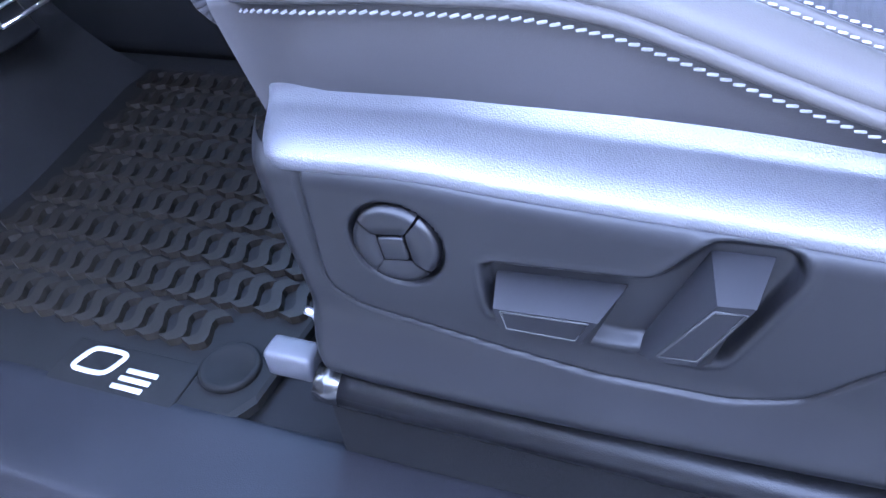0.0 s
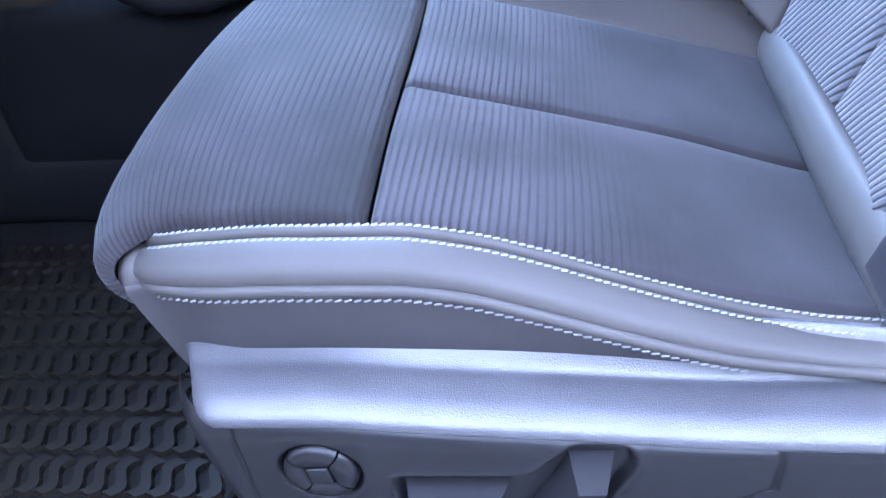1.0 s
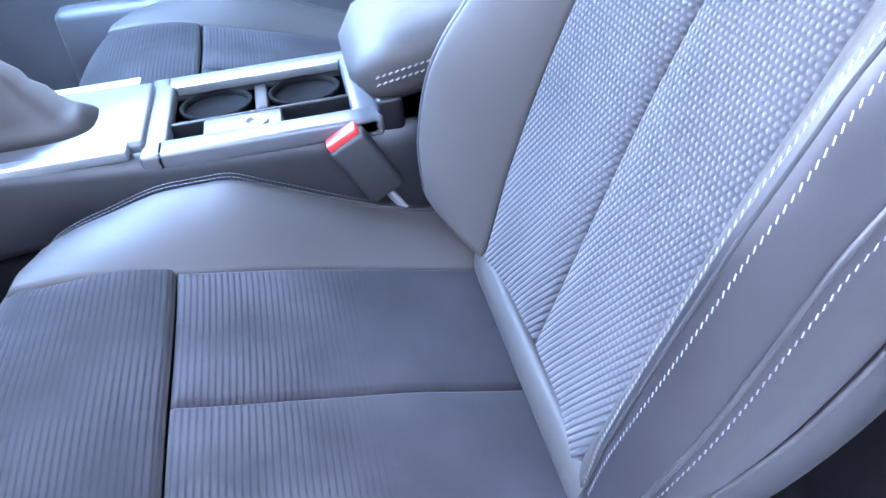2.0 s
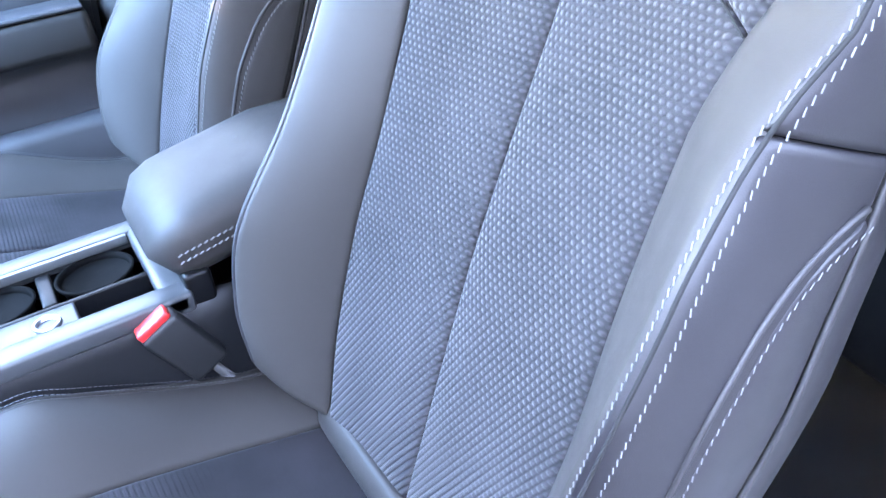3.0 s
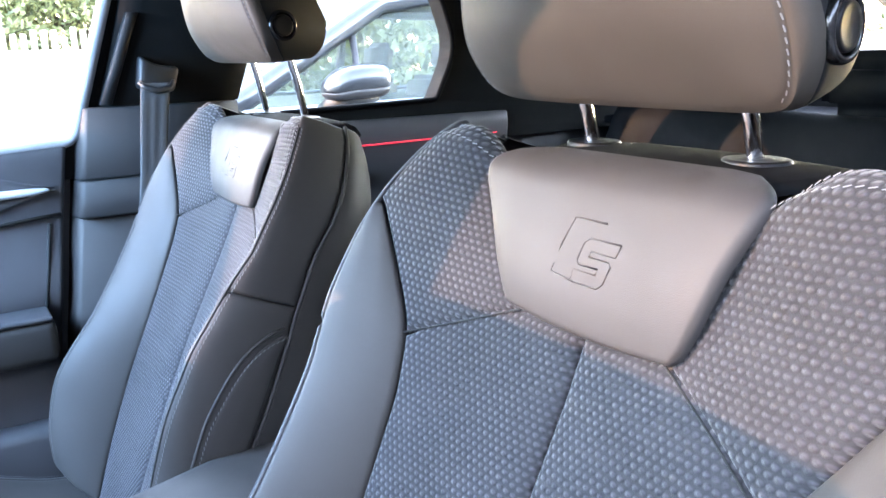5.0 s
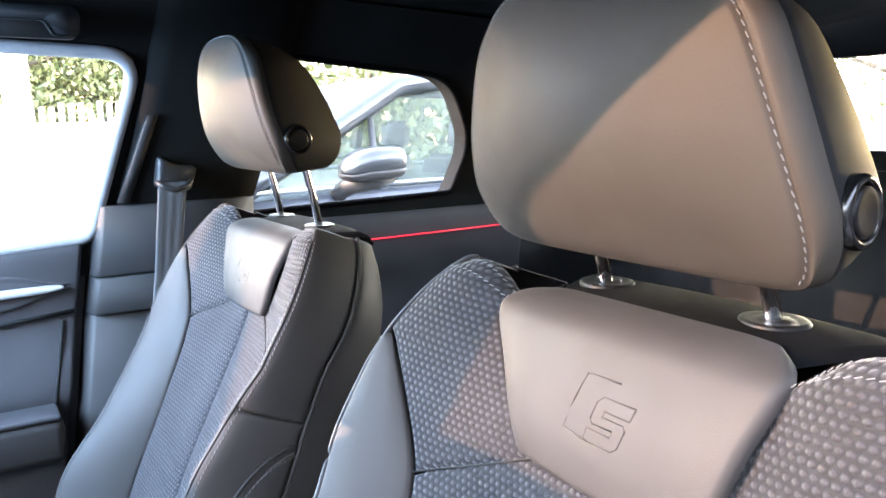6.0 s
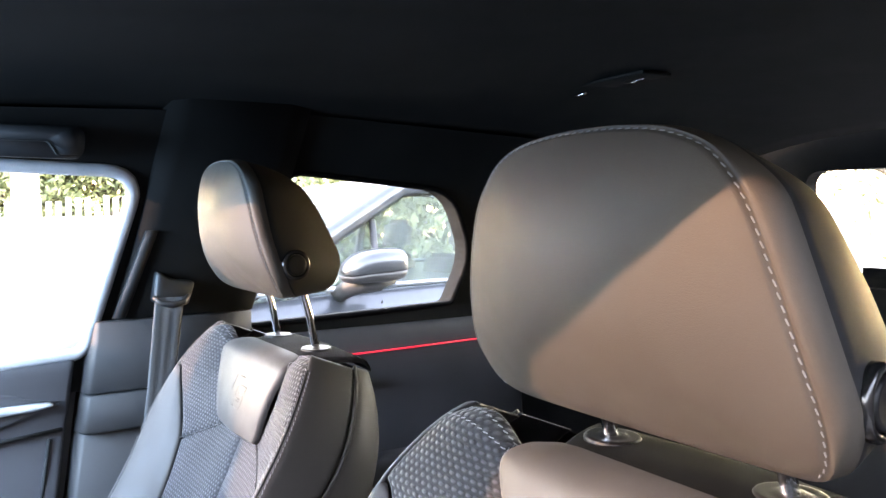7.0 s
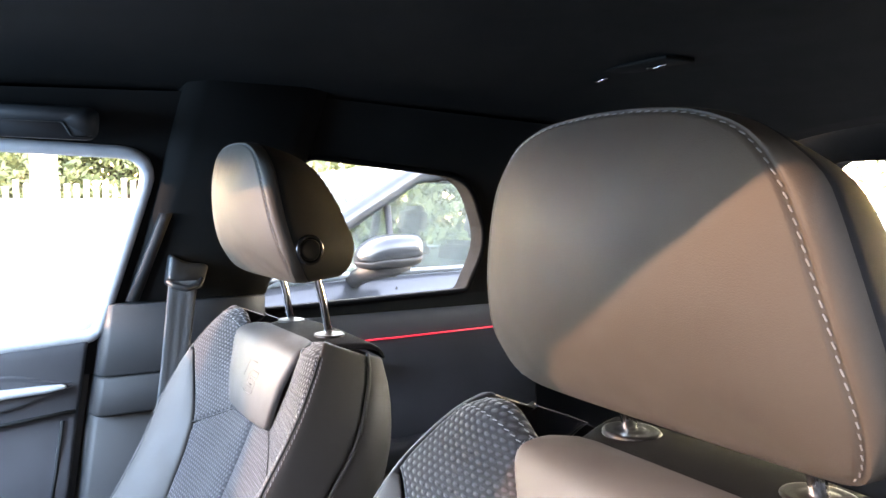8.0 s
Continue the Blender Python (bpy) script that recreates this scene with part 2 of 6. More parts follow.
def panel(name, f, nu, nv, material, parent, out, puff=0.003, depth=0.012, edge=0.012, open_edges="", label="", uvf=None):
    """An upholstered panel over f(u, v): puffed, with edges that roll down into the seams. out: a point on the outer side."""
    p = lambda u, v: Vector(f(u, v))
    lu = sum((p(i / 8, 0.5) - p((i + 1) / 8, 0.5)).length for i in range(8))
    lv = sum((p(0.5, i / 8) - p(0.5, (i + 1) / 8)).length for i in range(8))
    us, vs = steps(nu, lu, edge), steps(nv, lv, edge)
    bm = bmesh.new()
    layer = bm.loops.layers.uv.new("uv")
    mid = p(0.5, 0.5)
    e = 1e-3
    ref = (p(0.5 + e, 0.5) - p(0.5 - e, 0.5)).cross(p(0.5, 0.5 + e) - p(0.5, 0.5 - e))
    sign = 1 if ref.dot(Vector(out) - mid) > 0 else -1
    rows = []
    for v in vs:
        row = []
        for u in us:
            a, b = max(u - e, 0), min(u + e, 1)
            c, d = max(v - e, 0), min(v + e, 1)
            nrm = (p(b, v) - p(a, v)).cross(p(u, d) - p(u, c))
            if nrm.length < 1e-12:
                nrm = ref.copy()
            nrm = nrm.normalized() * sign
            ds = []
            if "a" not in open_edges:
                ds.append(u * lu)
            if "b" not in open_edges:
                ds.append((1 - u) * lu)
            if "c" not in open_edges:
                ds.append(v * lv)
            if "d" not in open_edges:
                ds.append((1 - v) * lv)
            near = min(ds) if ds else 1.0
            t = min(near / edge, 1.0)
            h = puff * min(near / (edge * 4), 1.0) ** 0.6 - depth * (1 - math.sqrt(max(0.0, 1 - (1 - t) ** 2)))
            row.append((bm.verts.new(p(u, v) + nrm * h), uvf(u, v) if uvf else (u * lu, v * lv)))
        rows.append(row)
    for j in range(len(vs) - 1):
        for i in range(len(us) - 1):
            q = [rows[j][i], rows[j][i + 1], rows[j + 1][i + 1], rows[j + 1][i]]
            try:
                face = bm.faces.new([w[0] for w in q])
            except ValueError:
                continue
            for lp, w in zip(face.loops, q):
                lp[layer].uv = w[1]
    return part(name, bm, material, parent, label)


def add_box(bm, centre, size, turn=None):
    r = bmesh.ops.create_cube(bm, size=1.0)
    m = Matrix.Translation(centre) @ (turn.to_4x4() if turn is not None else Matrix.Identity(4)) @ Matrix.Diagonal((*size, 1))
    bmesh.ops.transform(bm, matrix=m, verts=r["verts"])
    return r["verts"]


def box_part(name, centre, size, material, parent, bevel=0.004, label="", turn=None, seg=3):
    bm = bmesh.new()
    add_box(bm, centre, size, turn)
    bmesh.ops.bevel(bm, geom=bm.edges[:], offset=min(bevel, min(size) * 0.45), segments=seg, affect="EDGES", profile=0.5)
    return part(name, bm, material, parent, label)


def tube(bm, pts, radius, sides=8, flat=1.0):
    """A tube along points; radius may be a list."""
    rings = []
    pts = [Vector(q) for q in pts]
    for i, q in enumerate(pts):
        d = (pts[min(i + 1, len(pts) - 1)] - pts[max(i - 1, 0)]).normalized()
        a = d.cross(Vector((0.13, 0.31, 0.94)))
        a = a.normalized() if a.length > 1e-5 else Vector((1, 0, 0))
        b = d.cross(a).normalized()
        r = radius[i] if isinstance(radius, (list, tuple)) else radius
        rings.append([bm.verts.new(q + a * math.cos(6.28318 * k / sides) * r + b * math.sin(6.28318 * k / sides) * r * flat) for k in range(sides)])
    for r0, r1 in zip(rings, rings[1:]):
        for k in range(sides):
            bm.faces.new((r0[k], r0[(k + 1) % sides], r1[(k + 1) % sides], r1[k]))
    bm.faces.new(list(reversed(rings[0])))
    bm.faces.new(rings[-1])


def loft(bm, rings, closed=True, caps=True):
    """Faces between rings of points."""
    vr = [[bm.verts.new(q) for q in r] for r in rings]
    for r0, r1 in zip(vr, vr[1:]):
        m = len(r0)
        for k in range(m if closed else m - 1):
            bm.faces.new((r0[k], r0[(k + 1) % m], r1[(k + 1) % m], r1[k]))
    if caps and closed:
        bm.faces.new(list(reversed(vr[0])))
        bm.faces.new(vr[-1])
    return vr


def stitches(name, curve, parent, n, normal, pitch=0.0072, width=0.0022, length=0.0050, lift=0.0004, slant=0.3, label="white stitching"):
    """Short raised threads along curve(t), t from 0 to 1."""
    pts = [Vector(curve(i / n)) for i in range(n + 1)]
    acc, want = 0.0, 0.0
    bm = bmesh.new()
    for i in range(n):
        a, b = pts[i], pts[i + 1]
        seg = (b - a).length
        while want <= acc + seg and seg > 1e-9:
            q = a.lerp(b, (want - acc) / seg)
            d = (b - a).normalized()
            nn = Vector(normal(( i + (want - acc) / seg) / n)).normalized()
            s = nn.cross(d).normalized()
            nn = d.cross(s)
            dd = (d + s * slant).normalized()
            ss = nn.cross(dd).normalized()
            o = q + nn * lift
            v = []
            for k, w in ((-0.5, 0.75), (-0.3, 1.0), (0.3, 1.0), (0.5, 0.75)):
                c = o + dd * (k * length)
                v.append([bm.verts.new(c + ss * (width * 0.5 * w)), bm.verts.new(c + nn * (width * 0.45 * w)), bm.verts.new(c - ss * (width * 0.5 * w))])
            for r0, r1 in zip(v, v[1:]):
                for k in range(2):
                    bm.faces.new((r0[k], r0[k + 1], r1[k + 1], r1[k]))
            want += pitch
        acc += seg
    return part(name, bm, THREAD, parent, label)

# ---- the seats ----
LEAN = radians(22.4)
FOOT = Vector((0.004, 0.0, 0.3107))
UP_BACK = Vector((math.sin(LEAN), 0, math.cos(LEAN)))
OUT_BACK = Vector((-math.cos(LEAN), 0, math.sin(LEAN)))


def back(s, y, d):
    """A place on the backrest: s up along it, y across, d out of its face."""
    return FOOT + UP_BACK * s + OUT_BACK * d + Vector((0, y, 0))


SEAM = spline([(-0.03, 0.135), (0.02, 0.146), (0.10, 0.160), (0.20, 0.165), (0.30, 0.160), (0.40, 0.162), (0.46, 0.174), (0.515, 0.205), (0.567, 0.240)])
SEAM_D = spline([(0.0, 0.011), (0.2, 0.012), (0.45, 0.012), (0.567, 0.034)])
RIDGE = spline([(-0.03, 0.175), (0.02, 0.200), (0.08, 0.220), (0.15, 0.230), (0.28, 0.229), (0.40, 0.234), (0.48, 0.250), (0.53, 0.249), (0.567, 0.242), (0.61, 0.222), (0.645, 0.196), (0.672, 0.160)])
RIDGE_D = spline([(-0.03, 0.055), (0.02, 0.076), (0.08, 0.098), (0.15, 0.106), (0.28, 0.078), (0.40, 0.060), (0.48, 0.052), (0.567, 0.038), (0.645, 0.018), (0.672, 0.002)])
OUTER = spline([(-0.03, 0.190), (0.02, 0.225), (0.08, 0.258), (0.15, 0.272), (0.28, 0.262), (0.40, 0.258), (0.48, 0.264), (0.53, 0.262), (0.567, 0.255), (0.61, 0.236), (0.645, 0.208), (0.676, 0.165)])
OUTER_D = spline([(-0.03, 0.02), (0.08, 0.012), (0.18, -0.008), (0.40, -0.022), (0.48, -0.020), (0.56, -0.035), (0.676, -0.045)])
REAR_D = spline([(-0.03, -0.075), (0.1, -0.100), (0.4, -0.105), (0.56, -0.098), (0.676, -0.075)])

# the cushion: heights along x, front at minus
TOP_Z = spline([(-0.45, 0.384), (-0.42, 0.385), (-0.36, 0.376), (-0.318, 0.365), (0.0, 0.264), (0.04, 0.254)])
INSERT_FAR = spline([(-0.48, 0.130), (-0.42, 0.128), (-0.32, 0.130), (-0.20, 0.146), (-0.10, 0.156), (0.04, 0.164)])
MID_Y = spline([(-0.48, -0.032), (-0.32, -0.037), (-0.20, -0.027), (-0.10, -0.015), (0.04, -0.002)])
INSERT_NEAR = spline([(-0.48, 0.166), (-0.445, 0.188), (-0.40, 0.196), (-0.34, 0.199), (-0.20, 0.200), (-0.10, 0.198), (0.04, 0.194)])
RIM_Y = spline([(-0.475, 0.196), (-0.462, 0.208), (-0.445, 0.224), (-0.40, 0.236), (-0.34, 0.242), (-0.20, 0.243), (0.05, 0.238)])
RIM_Z = spline([(-0.475, 0.345), (-0.462, 0.362), (-0.44, 0.376), (-0.39, 0.388), (-0.32, 0.402), (-0.27, 0.402), (-0.22, 0.382), (-0.17, 0.358), (-0.12, 0.335), (-0.06, 0.315), (0.05, 0.300)])
FLANK_Y = spline([(-0.478, 0.196), (-0.465, 0.215), (-0.445, 0.236), (-0.40, 0.250), (-0.34, 0.257), (-0.20, 0.260), (0.05, 0.256)])
FLANK_Z = spline([(-0.465, 0.326), (-0.44, 0.334), (-0.38, 0.344), (-0.30, 0.354), (-0.25, 0.350), (-0.20, 0.338), (-0.15, 0.323), (-0.10, 0.307), (-0.06, 0.294), (0.05, 0.280)])


NEAR_RIDGE = spline([(-0.03, 0.165), (0.02, 0.178), (0.08, 0.190), (0.15, 0.206), (0.22, 0.222), (0.28, 0.232), (0.34, 0.236), (0.40, 0.234), (0.44, 0.238), (0.48, 0.250)])
NEAR_RIDGE_D = spline([(-0.03, 0.016), (0.02, 0.032), (0.08, 0.050), (0.15, 0.066), (0.22, 0.080), (0.28, 0.087), (0.34, 0.084), (0.40, 0.070), (0.48, 0.052)])
NEAR_OUTER = spline([(-0.03, 0.212), (0.02, 0.230), (0.08, 0.248), (0.15, 0.260), (0.22, 0.266), (0.28, 0.268), (0.34, 0.264), (0.42, 0.259)])


# the side by the door (and its twin on the other seat) sits lower and rolls in more
NEAR_RIM_Y = spline([(-0.475, 0.186), (-0.462, 0.194), (-0.445, 0.202), (-0.40, 0.208), (-0.34, 0.211), (-0.20, 0.212), (0.05, 0.210)])
NEAR_RIM_Z = spline([(-0.475, 0.330), (-0.462, 0.342), (-0.44, 0.3495), (-0.42, 0.3535), (-0.36, 0.3590), (-0.30, 0.3590), (-0.26, 0.3530), (-0.22, 0.3410), (-0.18, 0.3255), (-0.14, 0.3105), (-0.10, 0.2970), (-0.05, 0.2850), (0.05, 0.276)])
NEAR_FLANK_Y = spline([(-0.478, 0.190), (-0.465, 0.206), (-0.445, 0.222), (-0.40, 0.231), (-0.34, 0.2335), (-0.20, 0.235), (0.05, 0.235)])
NEAR_FLANK_Z = spline([(-0.465, 0.323), (-0.44, 0.329), (-0.40, 0.333), (-0.36, 0.3355), (-0.30, 0.3360), (-0.26, 0.3310), (-0.22, 0.3185), (-0.18, 0.3040), (-0.14, 0.2905), (-0.10, 0.280), (0.05, 0.262)])


def rim_y(x, side):
    return NEAR_RIM_Y(x) if side < 0 else RIM_Y(x)


def flank_y(x, side):
    return NEAR_FLANK_Y(x) if side < 0 else FLANK_Y(x)


def flank_z(x, side):
    return NEAR_FLANK_Z(x) if side < 0 else FLANK_Z(x)


def ridge(side, s):
    return NEAR_RIDGE(s) if side < 0 and s < 0.48 else RIDGE(s)


def ridge_d(side, s):
    return NEAR_RIDGE_D(s) if side < 0 and s < 0.48 else RIDGE_D(s)


def outer(side, s):
    return NEAR_OUTER(s) if side < 0 and s < 0.42 else OUTER(s)


def rim_z(x, side):
    return NEAR_RIM_Z(x) if side < 0 else RIM_Z(x)


def mixed(a, b, t):
    return a + (b - a) * t


def smoothstep(a, b, x):
    t = max(0.0, min(1.0, (x - a) / (b - a)))
    return t * t * (3 - 2 * t)


def build_seat(head_lift, side_leather, back_leather):
    seat = thing("front_seat", (-0.2, 0, 0.02), "black sports front seat with ribbed cloth centre and white stitching", "car seat", "front seats")
    over = (-0.6, 0, 1.4)

    # cushion, centre
    def insert(side, x0, x1):
        def f(u, v):
            x = mixed(x0, x1, v)
            w = INSERT_FAR(x) if side > 0 else INSERT_NEAR(x)
            rise = 0.010 * u**3 if side > 0 else (rim_z(x, -1) - TOP_Z(x) - 0.004) * u**2.4
            return (x, mixed(MID_Y(x), side * w, u), TOP_Z(x) + rise - 0.010 * smoothstep(-0.15, 0.02, x) * (1 - u**3))
        return f

    for side in (1, -1):
        panel("cushion_panel", insert(side, 0.035, -0.3165), 10, 22, CLOTH_SEAT, seat, over, puff=0.004, depth=0.009, edge=0.008, label="ribbed cloth panel fading to smooth nap")

    def thigh(u, v):
        t = 2 * u - 1
        if v < 0.40:
            k = v / 0.40
            x, z = mixed(-0.3185, -0.440, k), mixed(0.368, 0.386, k) + 0.004 * math.sin(math.pi * k)
            far, near = 0.138, mixed(0.2005, 0.190, k**2)
            sink = mixed(0.010, 0.034, k)
        else:
            k = (v - 0.40) / 0.60
            far, near = mixed(0.138, 0.205, smoothstep(0, 0.35, k)), mixed(0.190, 0.217, smoothstep(0.05, 0.6, k))
            sink = mixed(0.034, 0.006, smoothstep(0.0, 0.6, k))
            if k < 0.75:
                a = k / 0.75 * math.pi * 0.66
                x, z = -0.440 - 0.066 * math.sin(a), 0.338 + 0.048 * math.cos(a)
            else:
                q = (k - 0.75) / 0.25
                x, z = -0.4982 + 0.070 * q, 0.3147 - 0.030 * q
        y = t * (far if t > 0 else near)
        round_off = smoothstep(0.38, 0.6, v)
        if t > 0:
            z += 0.006 * t**3 - 0.016 * t**7 * smoothstep(0.1, 0.5, v)
        else:
            z -= sink * abs(t) ** 2.2
        return (x + (0.030 * t**2 if t > 0 else 0.018 * abs(t) ** 6) * round_off, y, z)

    panel("thigh_support", thigh, 22, 26, CLOTH_FRONT, seat, over, puff=0.005, depth=0.010, edge=0.009, label="ribbed cloth thigh support with rounded front")

    # cushion, bolsters
    for side in (1, -1):
        def bolster(u, v):
            x = mixed(-0.472, 0.045, v)
            y0, z0 = (INSERT_FAR(x) if side > 0 else INSERT_NEAR(x)), TOP_Z(x) + 0.004
            y1, z1 = rim_y(x, side), rim_z(x, side)
            z0 = min(z0, z1 - 0.006) if side < 0 else z0
            bulge = math.sin(math.pi * u) * (0.010 if side > 0 else 0.003)
            return (x, side * mixed(y0, y1, u), mixed(z0, z1, u) + bulge)

        panel("cushion_bolster", bolster, 12, 34, LEATHER, seat, over, puff=0.002, depth=0.007, edge=0.008)

        def flank(u, v):
            x = mixed(-0.474, 0.045, v)
            t = u
            y = mixed(rim_y(x, side), flank_y(x, side), t) + 0.008 * math.sin(math.pi * t)
            return (x - 0.004 * max(0, 1 - v * 5) * t, side * y, mixed(rim_z(x, side), flank_z(x, side), t))

        panel("bolster_edge", flank, 8, 34, LEATHER, seat, (-0.3, side * 2, 0.6), puff=0.004, depth=0.006, edge=0.007, label="padded leather bolster edge")

        def skirt(u, v):
            x = mixed(-0.466, 0.045, v)
            fy = flank_y(max(x, -0.448), side)
            y = mixed(fy - 0.003, min(fy - 0.012, 0.218), u)
            return (x - 0.008 * max(0, 1 - v * 5) * (1 - u) + 0.01 * u * (1 - v), side * y, mixed(flank_z(x, side), 0.235, u))

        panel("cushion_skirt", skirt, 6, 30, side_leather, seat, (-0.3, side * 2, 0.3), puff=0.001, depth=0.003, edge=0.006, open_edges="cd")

        bm = bmesh.new()
        tube(bm, [(x, side * (flank_y(x, side) + 0.0015), flank_z(x, side) + 0.0005) for x in [mixed(-0.462, 0.03, i / 60) for i in range(61)]], 0.0042, 10)
        part("welt", bm, LEATHER, seat, "leather welt")

        bm = bmesh.new()
        loft(bm, [[Vector((-0.470 + math.cos(a) * r * 1.1, side * ((0.205 if side > 0 else 0.199) + w), 0.318 + math.sin(a) * r * 1.3)) for a in [2 * math.pi * k / 16 for k in range(16)]] for w, r in ((-0.020, 0.009), (-0.012, 0.0135), (0.0, 0.0150), (0.009, 0.0115), (0.014, 0.005))])
        part("corner_tuck", bm, LEATHER, seat, "gathered leather at the front corner")
        up_side = lambda t: (0, side * 0.55, 0.85)
        for off, nm in ((-0.0035, 0), (0.0075, 1)):
            stitches("stitching", lambda t: (mixed(-0.452, 0.03, t), side * (rim_y(mixed(-0.452, 0.03, t), side) + off), rim_z(mixed(-0.452, 0.03, t), side) + (0.0030 if nm == 0 else 0.0012)), seat, 120, up_side, slant=0.25, width=0.0013, length=0.0038, pitch=0.0050)
        stitches("stitching", lambda t: (mixed(-0.455, -0.10, t), side * (flank_y(mixed(-0.455, -0.10, t), side) + 0.0005), flank_z(mixed(-0.455, -0.10, t), side) - 0.008), seat, 90, lambda t: (0, side, 0.15), slant=0.35, width=0.0016, length=0.0048, pitch=0.0058)

    # backrest, centre
    top_line = spline([(0.0, 0.520), (0.42, 0.520), (1.0, 0.462)])
    for side in (1, -1):
        def half(u, v):
            s = mixed(-0.022, top_line(u), v)
            hollow = 0.011 * smoothstep(0.22, 0.50, s) * (1 - u * u)
            return back(s, side * u * SEAM(s), 0.012 * u**3 + 0.004 * math.sin(math.pi * min(v * 1.1, 1)) - hollow)

        panel("back_panel", half, 12, 34, CLOTH_BACK, seat, (-1, 0, 0.8), puff=0.006, depth=0.005, edge=0.009, label="dotted woven cloth back panel", uvf=lambda u, v: (side * u * SEAM(mixed(-0.022, top_line(u), v)), mixed(-0.022, top_line(u), v)))

        inner = spline([(0.0, 0.062), (0.50, 0.097), (0.80, 0.122), (1.0, 0.129)]) if side > 0 else spline([(0.0, 0.074), (0.50, 0.095), (0.80, 0.108), (1.0, 0.122)])
        inner_s = spline([(0.0, 0.520), (0.45, 0.570), (0.84, 0.616), (1.0, 0.631)])
        outer_s = spline([(0.0, 0.464), (0.30, 0.520), (0.52, 0.567), (0.78, 0.617), (1.0, 0.653)])

        def yoke(u, v):
            s = mixed(inner_s(v), outer_s(v), u)
            yo = SEAM(outer_s(v)) if outer_s(v) < 0.567 else ridge(side, outer_s(v))
            do = SEAM_D(outer_s(v)) if outer_s(v) < 0.567 else ridge_d(side, outer_s(v))
            d = mixed(0.002 - 0.010 * (1 - v), do, u**1.3) + 0.012 * math.sin(math.pi * u) * v - 0.03 * max(0, v - 0.9) * 10 * 0.5
            s += 0.012 * math.sin(math.pi * u) * max(0, v - 0.75) * 4
            return back(s, side * mixed(inner(v), yo, u), d)

        panel("shoulder_panel", yoke, 14, 24, CLOTH_BACK, seat, (-1, 0, 0.9), puff=0.003, depth=0.007, edge=0.008, label="dotted woven cloth shoulder panel", uvf=lambda u, v: ((yoke(u, v) - FOOT).y, (yoke(u, v) - FOOT).dot(UP_BACK)))

        bm = bmesh.new()
        tube(bm, [yoke(i / 30, 0.0) + OUT_BACK * (0.0004 + 0.003 * max(0.0, 0.5 - i / 30)) for i in range(31)], 0.0009, 6)
        part("seam", bm, GROOVE, seat, "dark sewn seam")

        def wing(u, v):
            s = mixed(mixed(-0.012, 0.020, u) if side > 0 else 0.006, 0.566, v)
            y = mixed(SEAM(s), ridge(side, s), u)
            d = mixed(SEAM_D(s), ridge_d(side, s), u) + math.sin(math.pi * u) * (0.010 if side > 0 else 0.002) * (1 - v)
            return back(s, side * y, d)

        panel("back_bolster", wing, 12, 36, LEATHER, seat, (-1, 0, 0.8), puff=0.003, depth=0.004, edge=0.007)

        def wing_side(u, v):
            s = mixed(0.020 if side > 0 else -0.03, 0.657, v)
            a = u * math.pi / 2
            y = ridge(side, s) + (outer(side, s) - ridge(side, s)) * math.sin(a)
            d = OUTER_D(s) + (ridge_d(side, s) - OUTER_D(s)) * math.cos(a)
            return back(s, side * y, d)

        def cut(f, a, b):
            return lambda u, v: f(u, mixed(a, b, v))

        second = lambda v: mixed(0.13, 0.26, smoothstep(0.0, 0.55, v))
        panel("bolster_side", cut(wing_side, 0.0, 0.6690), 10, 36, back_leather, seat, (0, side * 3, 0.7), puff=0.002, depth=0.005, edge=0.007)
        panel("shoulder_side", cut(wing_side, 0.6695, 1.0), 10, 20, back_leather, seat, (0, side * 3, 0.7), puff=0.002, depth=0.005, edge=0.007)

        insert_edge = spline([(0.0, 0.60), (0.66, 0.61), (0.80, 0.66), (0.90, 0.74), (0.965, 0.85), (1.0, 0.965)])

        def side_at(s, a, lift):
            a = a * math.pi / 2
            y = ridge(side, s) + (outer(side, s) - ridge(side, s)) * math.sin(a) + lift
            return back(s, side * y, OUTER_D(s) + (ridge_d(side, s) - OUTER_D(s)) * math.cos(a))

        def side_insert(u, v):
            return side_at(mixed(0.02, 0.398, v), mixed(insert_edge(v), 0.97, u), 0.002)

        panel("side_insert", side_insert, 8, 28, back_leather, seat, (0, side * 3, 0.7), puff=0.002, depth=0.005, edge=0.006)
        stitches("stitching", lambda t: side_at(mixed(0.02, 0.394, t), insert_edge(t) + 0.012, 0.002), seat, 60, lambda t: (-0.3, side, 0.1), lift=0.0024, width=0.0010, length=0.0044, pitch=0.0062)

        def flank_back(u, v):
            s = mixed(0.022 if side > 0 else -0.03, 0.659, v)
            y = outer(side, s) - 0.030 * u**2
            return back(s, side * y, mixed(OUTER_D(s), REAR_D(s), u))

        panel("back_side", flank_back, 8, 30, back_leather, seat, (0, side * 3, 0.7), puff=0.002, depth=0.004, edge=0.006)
        bm = bmesh.new()
        tube(bm, [back(mixed(-0.02, 0.657, i / 40), side * (outer(side, mixed(-0.02, 0.657, i / 40)) + 0.001), OUTER_D(mixed(-0.02, 0.657, i / 40))) for i in range(41)], 0.0025, 6)
        part("piping", bm, side_leather, seat)
        if side < 0:
            bm = bmesh.new()
            tube(bm, [wing_side(second(mixed(0.06, 0.97, i / 60)) * 0.52 + 0.012, mixed(0.06, 0.97, i / 60)) + OUT_BACK * 0.0012 for i in range(61)], 0.0014, 6)
            part("seam", bm, GROOVE, seat, "dark sewn seam")
            bm = bmesh.new()
            tube(bm, [side_at(mixed(0.02, 0.404, i / 50), insert_edge(i / 50) - 0.040, 0.0022) for i in range(51)], 0.0022, 8)
